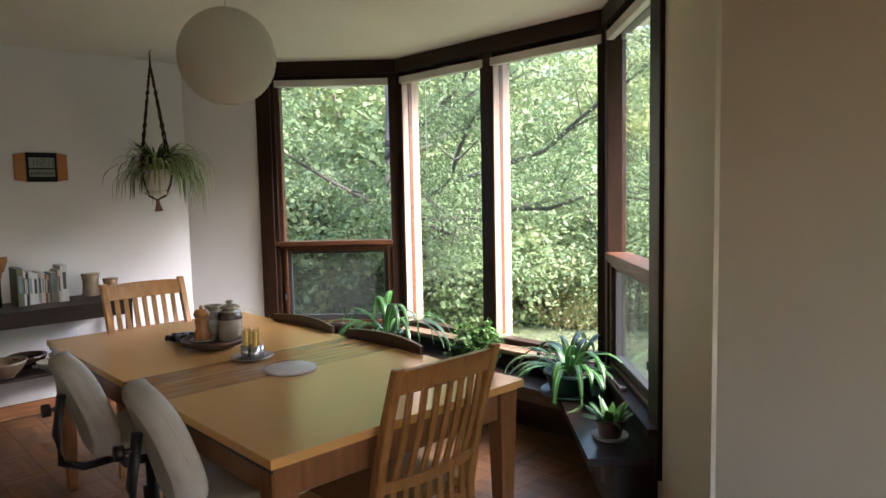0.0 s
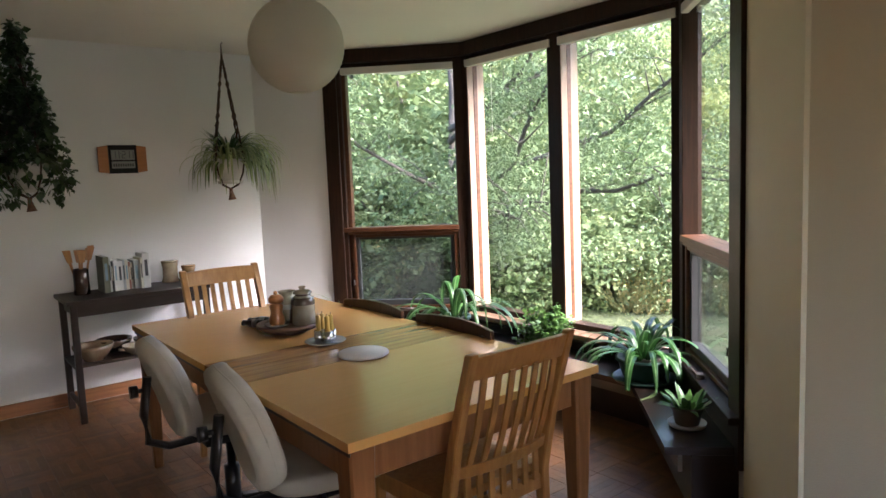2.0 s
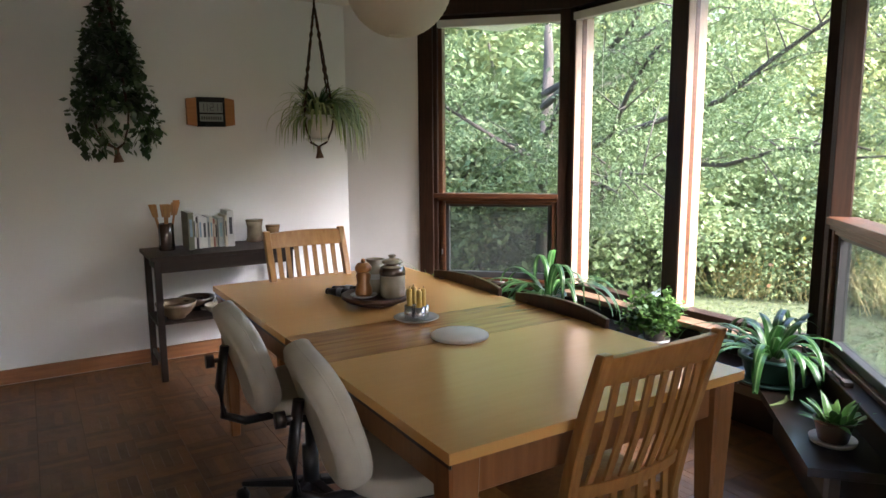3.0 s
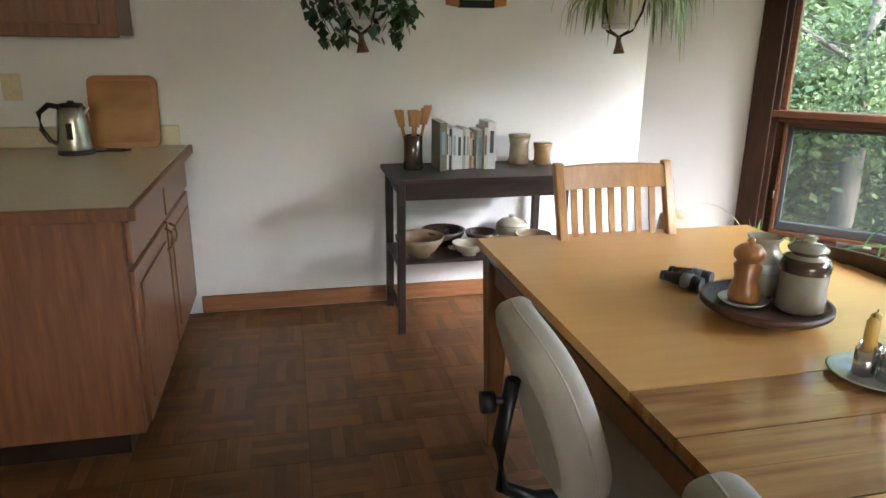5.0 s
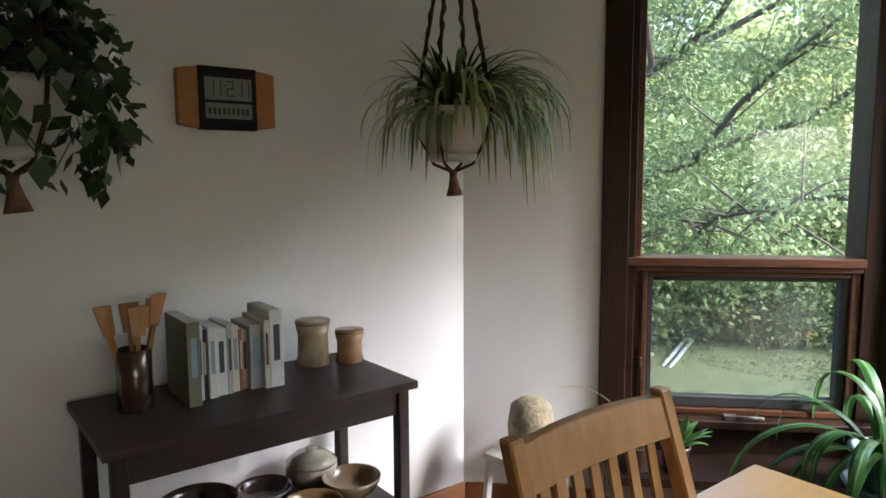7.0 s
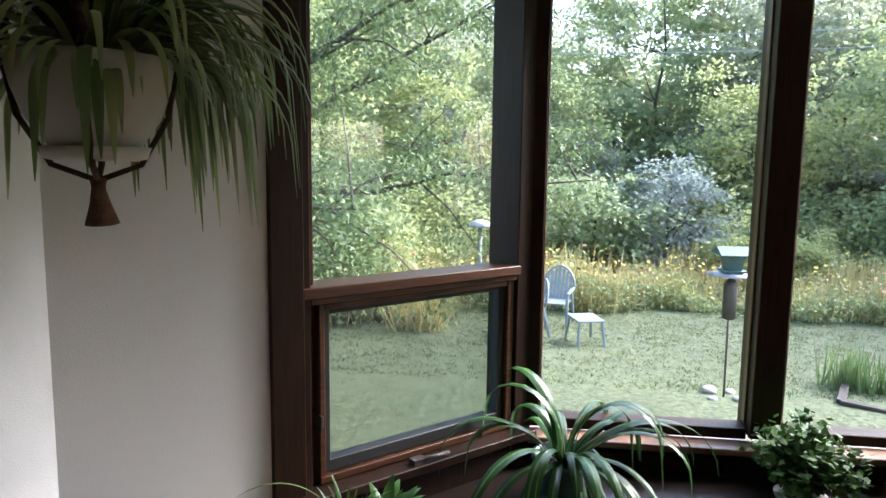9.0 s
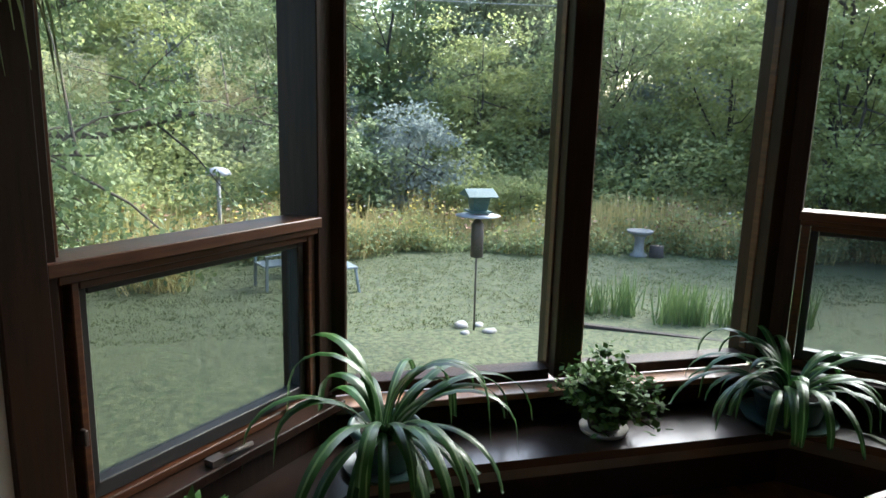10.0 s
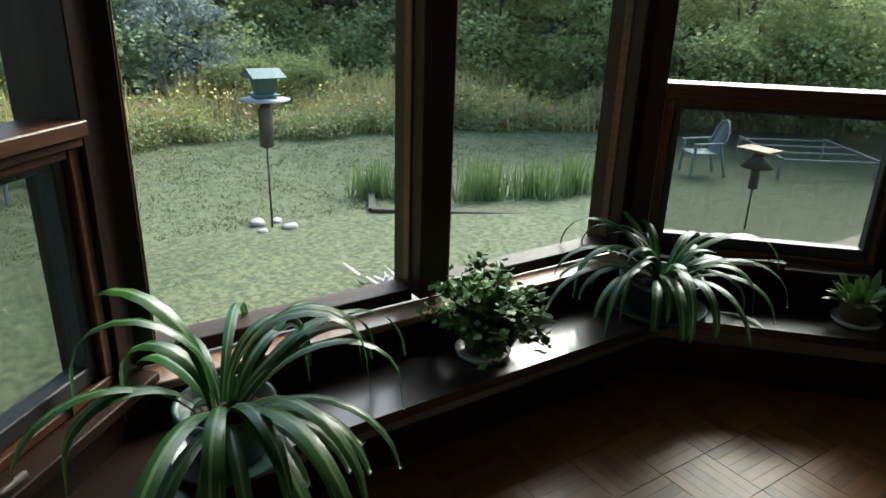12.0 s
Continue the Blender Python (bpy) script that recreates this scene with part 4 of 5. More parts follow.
pb = pot("amaryllis_plant", 5.43, 3.18, ZB, 0.145, 0.13, POTG, "spreading amaryllis in a wide green pot on the window bench", POTG)
strap_leaves("leaves", pb, 0.12, "long arching dark green leaves", 34, (0.34, 0.60), 0.017, (0.5, 1.1), 0.07, (1.1, 1.8), -0.11, 1, [(1.5, 0.5), (-1.5, 0.5), (2.5, 0.5), (0.2, 0.6), (-2.4, 0.4)])
strap_leaves("upright_leaves", pb, 0.12, "", 9, (0.22, 0.36), 0.020, (1.2, 1.55), 0.05, (0.8, 1.8))
pj = pot("jade_plant", 5.485, 3.94, ZB, 0.075, 0.10, POTK, "bushy glossy jade plant in a dark pot on a white saucer", WHITEP)
rn = np.random.default_rng(5)
cen, br = [], bm_()
for i in range(84):
    a, ln, e = r1.uniform(0, 6.28), r1.uniform(0.09, 0.21), r1.uniform(0.05, 1.45)
    pts = arch(r1, (0, 0, 0.09), a, ln, e, 5, 0.35)
    tube(pts, [0.005, 0.004, 0.0035, 0.003, 0.002], 4, br)
    for p in pts[1:]:
        for k in range(11):
            cen.append(np.array(p) + rn.normal(0, 0.015, 3))
cen = np.array(cen)
part("stem", br, BARK, pj)
part("leaves", quads_mesh("leaves", leaf_quads(rn, cen, 0.030, 0.46, -0.1), LEAFJ), None, pj, "small glossy green leaves")
for nm, x, y, mt, lb in (("sprout_plant", 4.855, 5.415, POTC, "small grassy plant in a brown clay pot by the window"), ("rosette_plant", 4.955, 5.325, POTK, "small broad-leaved rosette in a dark pot by the window")):
    t = pot(nm, x, y, ZB, 0.055, 0.10, mt, lb)
    if nm == "sprout_plant":
        part("leaves", leaf_set(r1, 22, (0.10, 0.2), 0.006, (1.0, 1.5), 0.02, (0.1, 0.5)), LEAFB, t, "thin upright green blades", pose(0, 0, 0.09))
        part("long_leaf", leaf_set(r1, 1, (0.42, 0.44), 0.004, (1.2, 1.25), 0.01, (0.7, 0.8), None, 1, [(2.3, 0.05)]), LEAFV, t, "one long pale blade", pose(0, 0, 0.09))
    else:
        part("leaves", leaf_set(r1, 20, (0.08, 0.15), 0.018, (0.5, 1.4), 0.02, (0.2, 0.6)), LEAFB, t, "pale broad leaves", pose(0, 0, 0.09))
ps = pot("rosette_plant", 4.985, 2.64, ZB, 0.07, 0.095, POTC, "small bright green rosette in a round brown pot", WHITEP)
part("leaves", leaf_set(r1, 40, (0.07, 0.13), 0.016, (0.4, 1.45), 0.05, (0.1, 0.5)), LEAFB, ps, "upright pointed bright leaves", pose(0, 0, 0.075))
fl = bm_()
ribbon(fl, [(5.30, 3.02, 0.283), (5.24, 2.98, 0.286), (5.18, 2.97, 0.284), (5.12, 2.985, 0.283)], [0.004, 0.012, 0.014, 0.003], (0.2, 0.97, 0))
part("fallen_leaf", fl, LEAFV, None, "dry pale leaf lying on the bench", category="leaf")


def hanging(name, x, y, zrim, r, label, ztop=CEILZ):
    t = thing(name, x, y, zrim, 0, label, "hanging plant")
    h = r * 1.27
    part("pot", lathe([(r * 0.45, -h), (r * 0.52, -h + 0.004), (r * 0.84, -h * 0.62), (r * 0.97, -0.05), (r * 1.02, -0.018), (r * 1.02, 0), (r * 0.93, 0), (r * 0.9, -0.02)], 32), WHITEP, t, "off-white plastic pot")
    part("saucer", lathe([(r * 0.5, -h - 0.012), (r * 0.64, -h - 0.008), (r * 0.70, -h + 0.012), (r * 0.67, -h + 0.012), (r * 0.56, -h - 0.001)], 32), WHITEP, t)
    part("soil", lathe([(0.003, -0.02), (r * 0.9, -0.022)], 24, cap=False), SOIL, t)
    for k in range(4):
        a = 0.5 + k * math.pi / 2
        c, s = math.cos(a), math.sin(a)
        pts = [(0, 0, -h - 0.045), (r * 0.55 * c, r * 0.55 * s, -h - 0.018), (r * 0.92 * c, r * 0.92 * s, -h * 0.6), (r * 1.06 * c, r * 1.06 * s, 0.0)]
        top = ztop - zrim - 0.1
        n = 26
        for i in range(1, n):
            u = i / n
            w = 0.004 * math.sin(i * 2.4)
            pts.append((r * 1.06 * (1 - u) * c - w * s, r * 1.06 * (1 - u) * s + w * c, top * u))
        part("cord", tube(pts, [0.0055] * 4 + [0.006 + 0.003 * (i % 2) for i in range(1, n)], 6), ROPE, t, "knotted brown macrame cord")
    part("hanger", tube([(0, 0, top * 0.96), (0, 0, top), (0, 0, top + 0.085)], [0.009, 0.008, 0.003], 8), ROPE, t)
    part("hook", tube([(0, 0, top + 0.08), (0.012, 0, top + 0.088), (0.006, 0, top + 0.098)], 0.003, 6), FEEDK, t)
    tb = tube([(0, 0, -h - 0.04), (0, 0, -h - 0.062), (0.003, 0, -h - 0.085), (0.006, 0, -h - 0.12)], [0.016, 0.012, 0.017, 0.028], 12)
    part("tassel", tb, TASSEL, t, "frayed rope tassel")
    return t


hs = hanging("spider_plant", 4.135, 5.645, 1.615, 0.125, "bushy green and white spider plant in a macrame hanger")
r2 = random.Random(8)
part("leaves", leaf_set(r2, 150, (0.18, 0.40), 0.0085, (0.2, 1.45), 0.06, (0.9, 1.9)), LEAFV, hs, "thin striped arching leaves", pose(0, 0, -0.015))
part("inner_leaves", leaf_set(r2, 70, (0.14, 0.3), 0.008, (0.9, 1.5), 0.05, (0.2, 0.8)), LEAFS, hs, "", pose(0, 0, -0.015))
part("dense_side_leaves", leaf_set(r2, 110, (0.30, 0.56), 0.0085, (0.3, 1.25), 0.06, (1.1, 2.2), None, 1, [(-0.5, 0.5)]), LEAFV, hs, "", pose(0, 0, -0.015))
hp = hanging("pothos_plant", 2.905, 5.55, 1.60, 0.118, "dark trailing pothos in a white pot and macrame hanger")
rn = np.random.default_rng(9)
cen = []
for i in range(2500):
    z = rn.choice([rn.uniform(-0.16, 0.14), rn.uniform(0.0, 0.45), rn.uniform(0.2, 0.8)], p=[0.13, 0.56, 0.31])
    rad = 0.245 * (1 - max(z, 0) / 0.95) ** 1.1 if z > 0 else 0.245 - 0.03 * abs(z) / 0.16
    a = rn.uniform(0, 6.283)
    q = rad * (rn.uniform(0.35, 1.0) if z > -0.02 else rn.uniform(0.78, 1.05))
    cen.append((q * math.cos(a), q * math.sin(a), z))
part("leaves", quads_mesh("leaves", leaf_quads(rn, np.array(cen), 0.044, 0.36, 0.7), LEAFP), None, hp, "dense dark green heart-shaped leaves")
tr, cen = bm_(), []
for i in range(26):
    a = r2.uniform(0, 6.283)
    pts = [(0.10 * math.cos(a), 0.10 * math.sin(a), 0.01), (0.17 * math.cos(a), 0.17 * math.sin(a), 0.0), (0.20 * math.cos(a), 0.20 * math.sin(a), -0.08), (0.17 * math.cos(a + 0.3), 0.17 * math.sin(a + 0.3), -r2.uniform(0.13, 0.22))]
    tube(pts, 0.0018, 4, tr)
    for p in pts[1:]:
        cen += [np.array(p) + rn.normal(0, 0.012, 3) for k in range(2)]
part("vines", tr, LEAFB, hp, "thin hanging vines")
part("trailing_leaves", quads_mesh("trailing_leaves", leaf_quads(rn, np.array(cen), 0.055, 0.38, 1.1), LEAFP), None, hp)

# ---- kitchen corner ----
cab = thing("base_cabinet", 1.5, 5.455, 0, 0, "oak kitchen base cabinet with two doors and two drawers", "cabinet")
part("body", bx(-0.7, 0.565, -0.73, 0.598, 0.10, 0.845), CABW, cab)
part("toe_kick", bx(-0.69, 0.50, -0.68, 0.598, 0.0, 0.098), BENCH, cab)
for i, (y0, y1) in enumerate(((-0.70, -0.08), (-0.05, 0.56))):
    d = part("drawer_front", bx(0.567, 0.585, y0, y1, 0.69, 0.825, 0.006, 2), CABW, cab)
    dr = part("door", bx(0.567, 0.583, y0, y1, 0.125, 0.665, 0.005, 2), CABW, cab)
    part("door_panel", bx(0.5835, 0.590, y0 + 0.06, y1 - 0.06, 0.185, 0.605, 0.006, 2), CABW, dr)
    yh = y1 - 0.03 if i == 0 else y0 + 0.03
    part("handle", tube([(0.583, yh, 0.56), (0.606, yh, 0.575), (0.612, yh, 0.605), (0.606, yh, 0.635), (0.583, yh, 0.65)], 0.005, 8), BRASS, dr, "curved antique brass handle")
wt_ = thing("worktop", 1.5, 5.46, 0.846, 0, "cream laminate worktop with a wooden edge", "worktop")
part("surface", bx(-0.7, 0.598, -0.748, 0.598, 0.0, 0.038, 0.002), COUNTER, wt_)
part("front_edge", bx(0.6, 0.622, -0.771, 0.598, -0.002, 0.039, 0.003), CABW, wt_, "oak edging")
part("end_edge", bx(-0.7, 0.599, -0.771, -0.750, -0.002, 0.039, 0.003), CABW, wt_)
part("backsplash", bx(-0.7, 0.57, 0.575, 0.597, 0.04, 0.135, 0.003), COUNTER, wt_)
uc = thing("wall_cabinet", 1.41, 5.90, 1.39, 0, "dark oak wall cabinet above the worktop", "cabinet")
part("body", bx(-0.6, 0.50, -0.14, 0.158, 0.0, 0.75), CABW, uc)
part("face_frame", bx(-0.6, 0.505, -0.162, -0.141, -0.012, 0.76), CABW, uc)
part("door", bx(-0.55, -0.02, -0.182, -0.163, 0.04, 0.72, 0.005, 2), CABW, uc)
part("door", bx(0.0, 0.44, -0.182, -0.163, 0.04, 0.72, 0.005, 2), CABW, uc)
po = thing("wooden_post", 1.30, 4.76, 0.886, 0, "dark oak post standing on the end of the worktop", "post")
part("shaft", bx(-0.03, 0.03, -0.03, 0.03, 0, 1.53, 0.004), CABW, po)
ke = thing("electric_kettle", 1.67, 5.82, 0.886, 0, "brushed steel electric kettle with a black handle", "kettle")
part("base", lathe([(0.075, 0), (0.078, 0.004), (0.074, 0.018)], 32), BLACK, ke)
part("body", lathe([(0.073, 0.019), (0.074, 0.03), (0.064, 0.14), (0.056, 0.2), (0.05, 0.208)], 40), STEEL, ke)
part("lid", lathe([(0.05, 0.209), (0.046, 0.218), (0.015, 0.222), (0.012, 0.23)], 28), BLACK, ke)
part("handle", tube([(-0.045, -0.01, 0.205), (-0.085, -0.015, 0.213), (-0.125, -0.02, 0.18), (-0.122, -0.02, 0.11), (-0.095, -0.015, 0.06), (-0.068, -0.01, 0.045)], [0.011, 0.013, 0.012, 0.011, 0.010, 0.009], 10), BLACK, ke)
part("spout", bar((0.05, 0, 0.17), (0.075, 0, 0.205), 0.03, 0.012, (0, 1, 0)), STEEL, ke)
part("gauge", bx(-0.012, 0.012, -0.0715, -0.066, 0.07, 0.14, 0.002), BLACK, ke)
part("cable", tube([(0.07, 0, 0.008), (0.12, 0.03, 0.006), (0.18, 0.02, 0.006), (0.21, 0.05, 0.006), (0.17, 0.075, 0.006), (0.10, 0.09, 0.006)], 0.004, 6), BLACK, ke)
cb = thing("cutting_board", 1.845, 5.975, 0.886, 0, "rounded wooden cutting board leaning on the wall", "cutting board")
def rounded_plate(hx, z0, z1, r, y0, y1):
    pts = [(sx * (hx - r) + r * math.cos(a + k * 0.262), (z1 - r if sz > 0 else z0 + r) + r * math.sin(a + k * 0.262)) for sx, sz, a in ((1, 1, 0), (-1, 1, math.pi / 2), (-1, -1, math.pi), (1, -1, 1.5 * math.pi)) for k in range(7)]
    return loft([[(x, y, z) for x, z in pts] for y in (y0, y1)])


b = bevel(rounded_plate(0.15, 0, 0.33, 0.035, -0.011, 0.011), 0.002)
b.transform(pose(0, 0, 0, -8, 0, 0))
part("board", b, CLOCKO, cb)
b = rounded_plate(0.125, 0.025, 0.305, 0.02, -0.0135, -0.0112)
b.transform(pose(0, 0, 0, -8, 0, 0))
part("face", b, OAK2, cb, "worn face")
so = part("wall_outlet", bx(1.33, 1.41, YW - 0.008, YW - 0.001, 1.10, 1.22, 0.002), COUNTER, None, "beige wall outlet plate", category="outlet")

# things on the floor in the corner
st = thing("sandstone_block", 4.60, 5.74, 0, 0, "rounded rough tan stone standing on a small stool", "stone")
part("stone", lathe([(0.07, 0.33), (0.085, 0.34), (0.092, 0.42), (0.08, 0.50), (0.045, 0.525), (0.01, 0.53)], 24), ROCKT, st, "rough tan stone")
stl = thing("step_stool", 4.58, 5.74, 0, 10, "small white plastic step stool in the corner", "stool")
part("top", bx(-0.14, 0.14, -0.11, 0.11, 0.30, 0.325, 0.006, 2), WHITEP, stl)
for s in (-1, 1):
    for r in (-1, 1):
        part("leg", bar((s * 0.145, r * 0.10, 0), (s * 0.12, r * 0.09, 0.30), 0.035, 0.02), WHITEP, stl)

# ---- outdoors ----
def grid_ground():
    bm = bm_()
    xs = [5.9, 8, 11, 15, 20, 30, 50, 90, 160, 320]
    ys = [-320, -160, -80, -40, -20, -10, 0, 6, 12, 20, 40, 80, 160, 320]
    hz = lambda x: GZ(min(x, 30)) if x < 30 else GZ(30)
    vs = [[bm.verts.new((x, y, hz(x))) for y in ys] for x in [-320, -20] + xs]
    for a, b in zip(vs, vs[1:]):
        for k in range(len(ys) - 1):
            bm.faces.new((a[k], b[k], b[k + 1], a[k + 1]))
    return bm


structure("ground", grid_ground(), LAWN, "mown lawn with worn patches")
for nm, a in (("house_wall_south", (4.72, 5.0, -2.8, 1.7, -1.3, -0.15)), ("house_wall_east", (4.9, 5.58, 2.6, 5.4, -1.3, -0.15))):
    structure(nm, bx(*a, 0), EXTW, "tan house wall below the floor")
gz = lambda x: GZ(min(x, 30))


def blades(rng, n, sx, sy, h, w, lean=0.3, cx=0, cy=0, gauss=False, zf=gz):
    x = rng.normal(cx, sx, n) if gauss else rng.uniform(cx - sx, cx + sx, n)
    y = rng.normal(cy, sy, n) if gauss else rng.uniform(cy - sy, cy + sy, n)
    z = np.array([zf(v) for v in x])
    a = rng.uniform(0, 6.283, n)
    hh = h * rng.uniform(0.5, 1.2, n)
    lx, ly = rng.normal(0, lean, n) * hh, rng.normal(0, lean, n) * hh
    b = np.stack([x, y, z - 0.03], 1)
    s = np.stack([np.cos(a) * w, np.sin(a) * w, 0 * a], 1)
    t = b + np.stack([lx, ly, hh], 1)
    return np.stack([b - s, b + s, t + s * 0.25, t - s * 0.25], 1)


rg = np.random.default_rng(21)
# lawn grass
g1 = []
cell = np.random.default_rng(4).uniform(0, 1, (600, 600))


def clump(x, y, step):
    """Smooth value noise over the plan."""
    u, v = x / step + 40, y / step + 200
    i, j = np.floor(u).astype(int), np.floor(v).astype(int)
    fu, fv = u - i, v - j
    fu, fv = fu * fu * (3 - 2 * fu), fv * fv * (3 - 2 * fv)
    g = lambda p, q: cell[(i + p) % 600, (j + q) % 600]
    return (g(0, 0) * (1 - fu) + g(1, 0) * fu) * (1 - fv) + (g(0, 1) * (1 - fu) + g(1, 1) * fu) * fv


for cx, sx, n, h in ((9.2, 3.2, 150000, 0.030), (15.7, 3.6, 130000, 0.045)):
    q = blades(rg, n, sx, 9.5, h, 0.006 if cx < 12 else 0.010, 0.7, cx, 3.0)
    k = clump(q[:, 0, 0], q[:, 0, 1], 0.10) * 0.75 + clump(q[:, 0, 0], q[:, 0, 1], 0.5) * 0.25
    q[:, 2:, 2] += ((k - 0.45) * 1.1 * h)[:, None]
    g1.append(q[k > 0.30])
lawn = new("lawn_grass", quads_mesh("lawn_grass", np.concatenate(g1), GRASS))
tagged(lawn, "short mown grass on the lawn", "grass", kind="stuff")


def edge(y):
    """The x where the mown lawn ends and the meadow starts."""
    w = 0.35 * math.sin(1.3 * y) + 0.25 * math.sin(3.1 * y + 1)
    return w + (19.0 - 0.036 * (y - 2) ** 2 if y < 2 else 18.9 - 0.075 * (y - 2) ** 2)


def meadow(n, depth, h, w, material, name, label, top=None, off=0.0, low=0.5):
    y = rg.uniform(-14, 14, n)
    if material is MEADOW:
        y = y[y + rg.normal(0, 1.0, n) < 8.0]
        n = len(y)
    x = off + np.array([edge(v) for v in y]) + depth * rg.uniform(0, 1, n) ** 1.1 + rg.normal(0, 0.15, n)
    z = np.array([gz(v) for v in x])
    patch = 0.68 + 0.16 * np.sin(x * 3.1 + 2 * np.sin(y * 2.3)) + 0.42 * np.sin(x * 0.9 + 1.3 * np.sin(y * 0.7)) * np.cos(y * 0.8)
    hh = h * rg.uniform(low, 1.15, n) * patch
    a = rg.uniform(0, 6.283, n)
    b = np.stack([x, y, z], 1)
    s = np.stack([np.cos(a) * w, np.sin(a) * w, 0 * a], 1)
    t = b + np.stack([rg.normal(0, 0.16, n), rg.normal(0, 0.16, n), hh], 1)
    if top is not None and 1.4 > h > 0.99:
        keep = np.sin(x * 1.1 + 2.0 * np.sin(y * 0.9 + len(name))) * np.cos(y * 1.3 + len(name)) + rg.normal(0, 0.35, n) > 0.25
        t = t[keep]
    if top is None:
        co = np.stack([b - s, b + s, t + s * 0.3, t - s * 0.3], 1)
    else:
        c = t + rg.normal(0, 0.03, t.shape)
        co = leaf_quads(rg, c, top, 0.4, 0.0)
    tagged(new(name, quads_mesh(name, co, material)), label, "meadow plants", kind="stuff")


meadow(52000, 15, 1.15, 0.015, MEADOW, "meadow_grass", "tall tawny and green meadow grass")
meadow(42000, 2.2, 0.62, 0.03, FOL["mid"], "meadow_weeds", "low leafy weeds at the meadow edge", 0.09, -0.25, 0.1)
meadow(80000, 15, 1.05, 0.03, FOL["light"], "meadow_leaves", "light green leafy weeds", 0.12, low=0.2)
meadow(30000, 3.5, 2.4, 0.03, FOL["light"], "thicket", "light green thicket of shrubs behind the meadow", 0.15, 4.5, 0.1)
meadow(24000, 5, 2.9, 0.03, FOL["mid"], "thicket", "green thicket of shrubs behind the meadow", 0.17, 7.0, 0.1)
meadow(16000, 15, 1.28, 0.03, FLOWERY, "goldenrod_flowers", "yellow goldenrod heads in the meadow", 0.09)
meadow(4500, 12, 1.25, 0.03, FLOWERW, "white_meadow_flowers", "white flower heads in the meadow", 0.06)
meadow(15000, 12, 1.12, 0.03, FLOWERR, "rust_seed_heads", "rust brown seed heads in the meadow", 0.11)


def crown_mesh(name, seed, n, leaf, clumps, spread, material, squash=0.85, hollow=0.55):
    """A unit crown, radius about 1, of leaf clumps with gaps between them."""
    r = np.random.default_rng(seed)
    d = r.normal(0, 1, (clumps, 3))
    d /= np.linalg.norm(d, axis=1)[:, None]
    rad = r.uniform(hollow, 1.0, clumps) * (1 + 0.22 * np.sin(3 * d[:, 0] + seed) * np.cos(4 * d[:, 1]))
    cc = d * rad[:, None] * np.array([1, 1, squash])
    k = r.integers(0, clumps, n)
    o = r.normal(0, 1, (n, 3)) * np.array([1, 1, 0.45]) * (spread * r.uniform(0.5, 1.3, clumps))[k][:, None]
    return quads_mesh(name, leaf_quads(r, cc[k] + o, leaf, 0.36), material)


def limbs(rng, h, r0, nb, crown_z, crown_r, seg=7):
    bm = bm_()
    tr = [(0, 0, -0.3)] + [(rng.gauss(0, 0.02) * h * i / 6, rng.gauss(0, 0.02) * h * i / 6, h * i / 6) for i in range(1, 7)]
    tube(tr, [r0 * (1.15 - 0.15 * i) if i else r0 * 1.3 for i in range(7)], seg, bm)
    for k in range(nb):
        u = rng.uniform(0.3, 0.9)
        a = rng.uniform(0, 6.283)
        base = Vector(tr[int(u * 6)])
        tip = Vector((math.cos(a) * crown_r * rng.uniform(0.5, 0.9), math.sin(a) * crown_r * rng.uniform(0.5, 0.9), crown_z + rng.uniform(-0.3, 0.6) * crown_r))
        mid = base.lerp(tip, 0.5) + Vector((0, 0, rng.uniform(-0.15, 0.1) * crown_r))
        tube([base, base.lerp(mid, 0.5), mid, mid.lerp(tip, 0.5), tip], [r0 * 0.4, r0 * 0.32, r0 * 0.24, r0 * 0.15, r0 * 0.05], 5, bm)
    return bm


TREES = []


def tree_type(name, mat_key, h, cr, seed, n, leaf, clumps, spread, squash, label, cz=None, nb=9, r0=0.1):
    t = thing(name, 0, 0, 0, 0, label, "tree" if h > 3.5 else "bush")
    cz = cz or h - cr * squash
    part("trunk", limbs(random.Random(seed), h * 0.85, r0, nb, cz, cr), BARK, t, "grey-brown trunk and limbs")
    me = crown_mesh("crown", seed, n, leaf / cr, clumps, spread, FOL[mat_key], squash)
    part("crown", me, None, t, "crown of small leaves", pose(0, 0, cz) @ Matrix.Diagonal((cr, cr, cr, 1)))
    TREES.append(t)
    return t


def put(t, x, y, s=1.0, rz=0, sz=1.0):
    m = pose(x, y, gz(x), 0, 0, rz)
    c = copy_thing(t, m @ Matrix.Diagonal((s, s, s * sz, 1)))
    c.matrix_basis = m @ Matrix.Diagonal((s, s, s * sz, 1))
    return c


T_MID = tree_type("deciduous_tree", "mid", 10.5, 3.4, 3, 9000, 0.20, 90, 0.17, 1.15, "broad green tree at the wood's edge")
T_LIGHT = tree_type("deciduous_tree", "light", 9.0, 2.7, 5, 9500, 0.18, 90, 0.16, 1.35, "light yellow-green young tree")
T_DARK = tree_type("deciduous_tree", "dark", 14.5, 3.6, 6, 11000, 0.24, 110, 0.17, 1.6, "tall green tree in the wood, leaf colour paled for haze")
T_PINE = tree_type("slender_tree", "pine_haze", 16.0, 2.3, 7, 9000, 0.22, 110, 0.17, 2.7, "slender sparse tall tree in the wood, leaf colour greyed for haze", nb=14, r0=0.09)
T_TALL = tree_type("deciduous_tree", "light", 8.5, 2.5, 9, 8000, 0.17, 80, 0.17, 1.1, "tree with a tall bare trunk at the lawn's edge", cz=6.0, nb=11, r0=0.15)
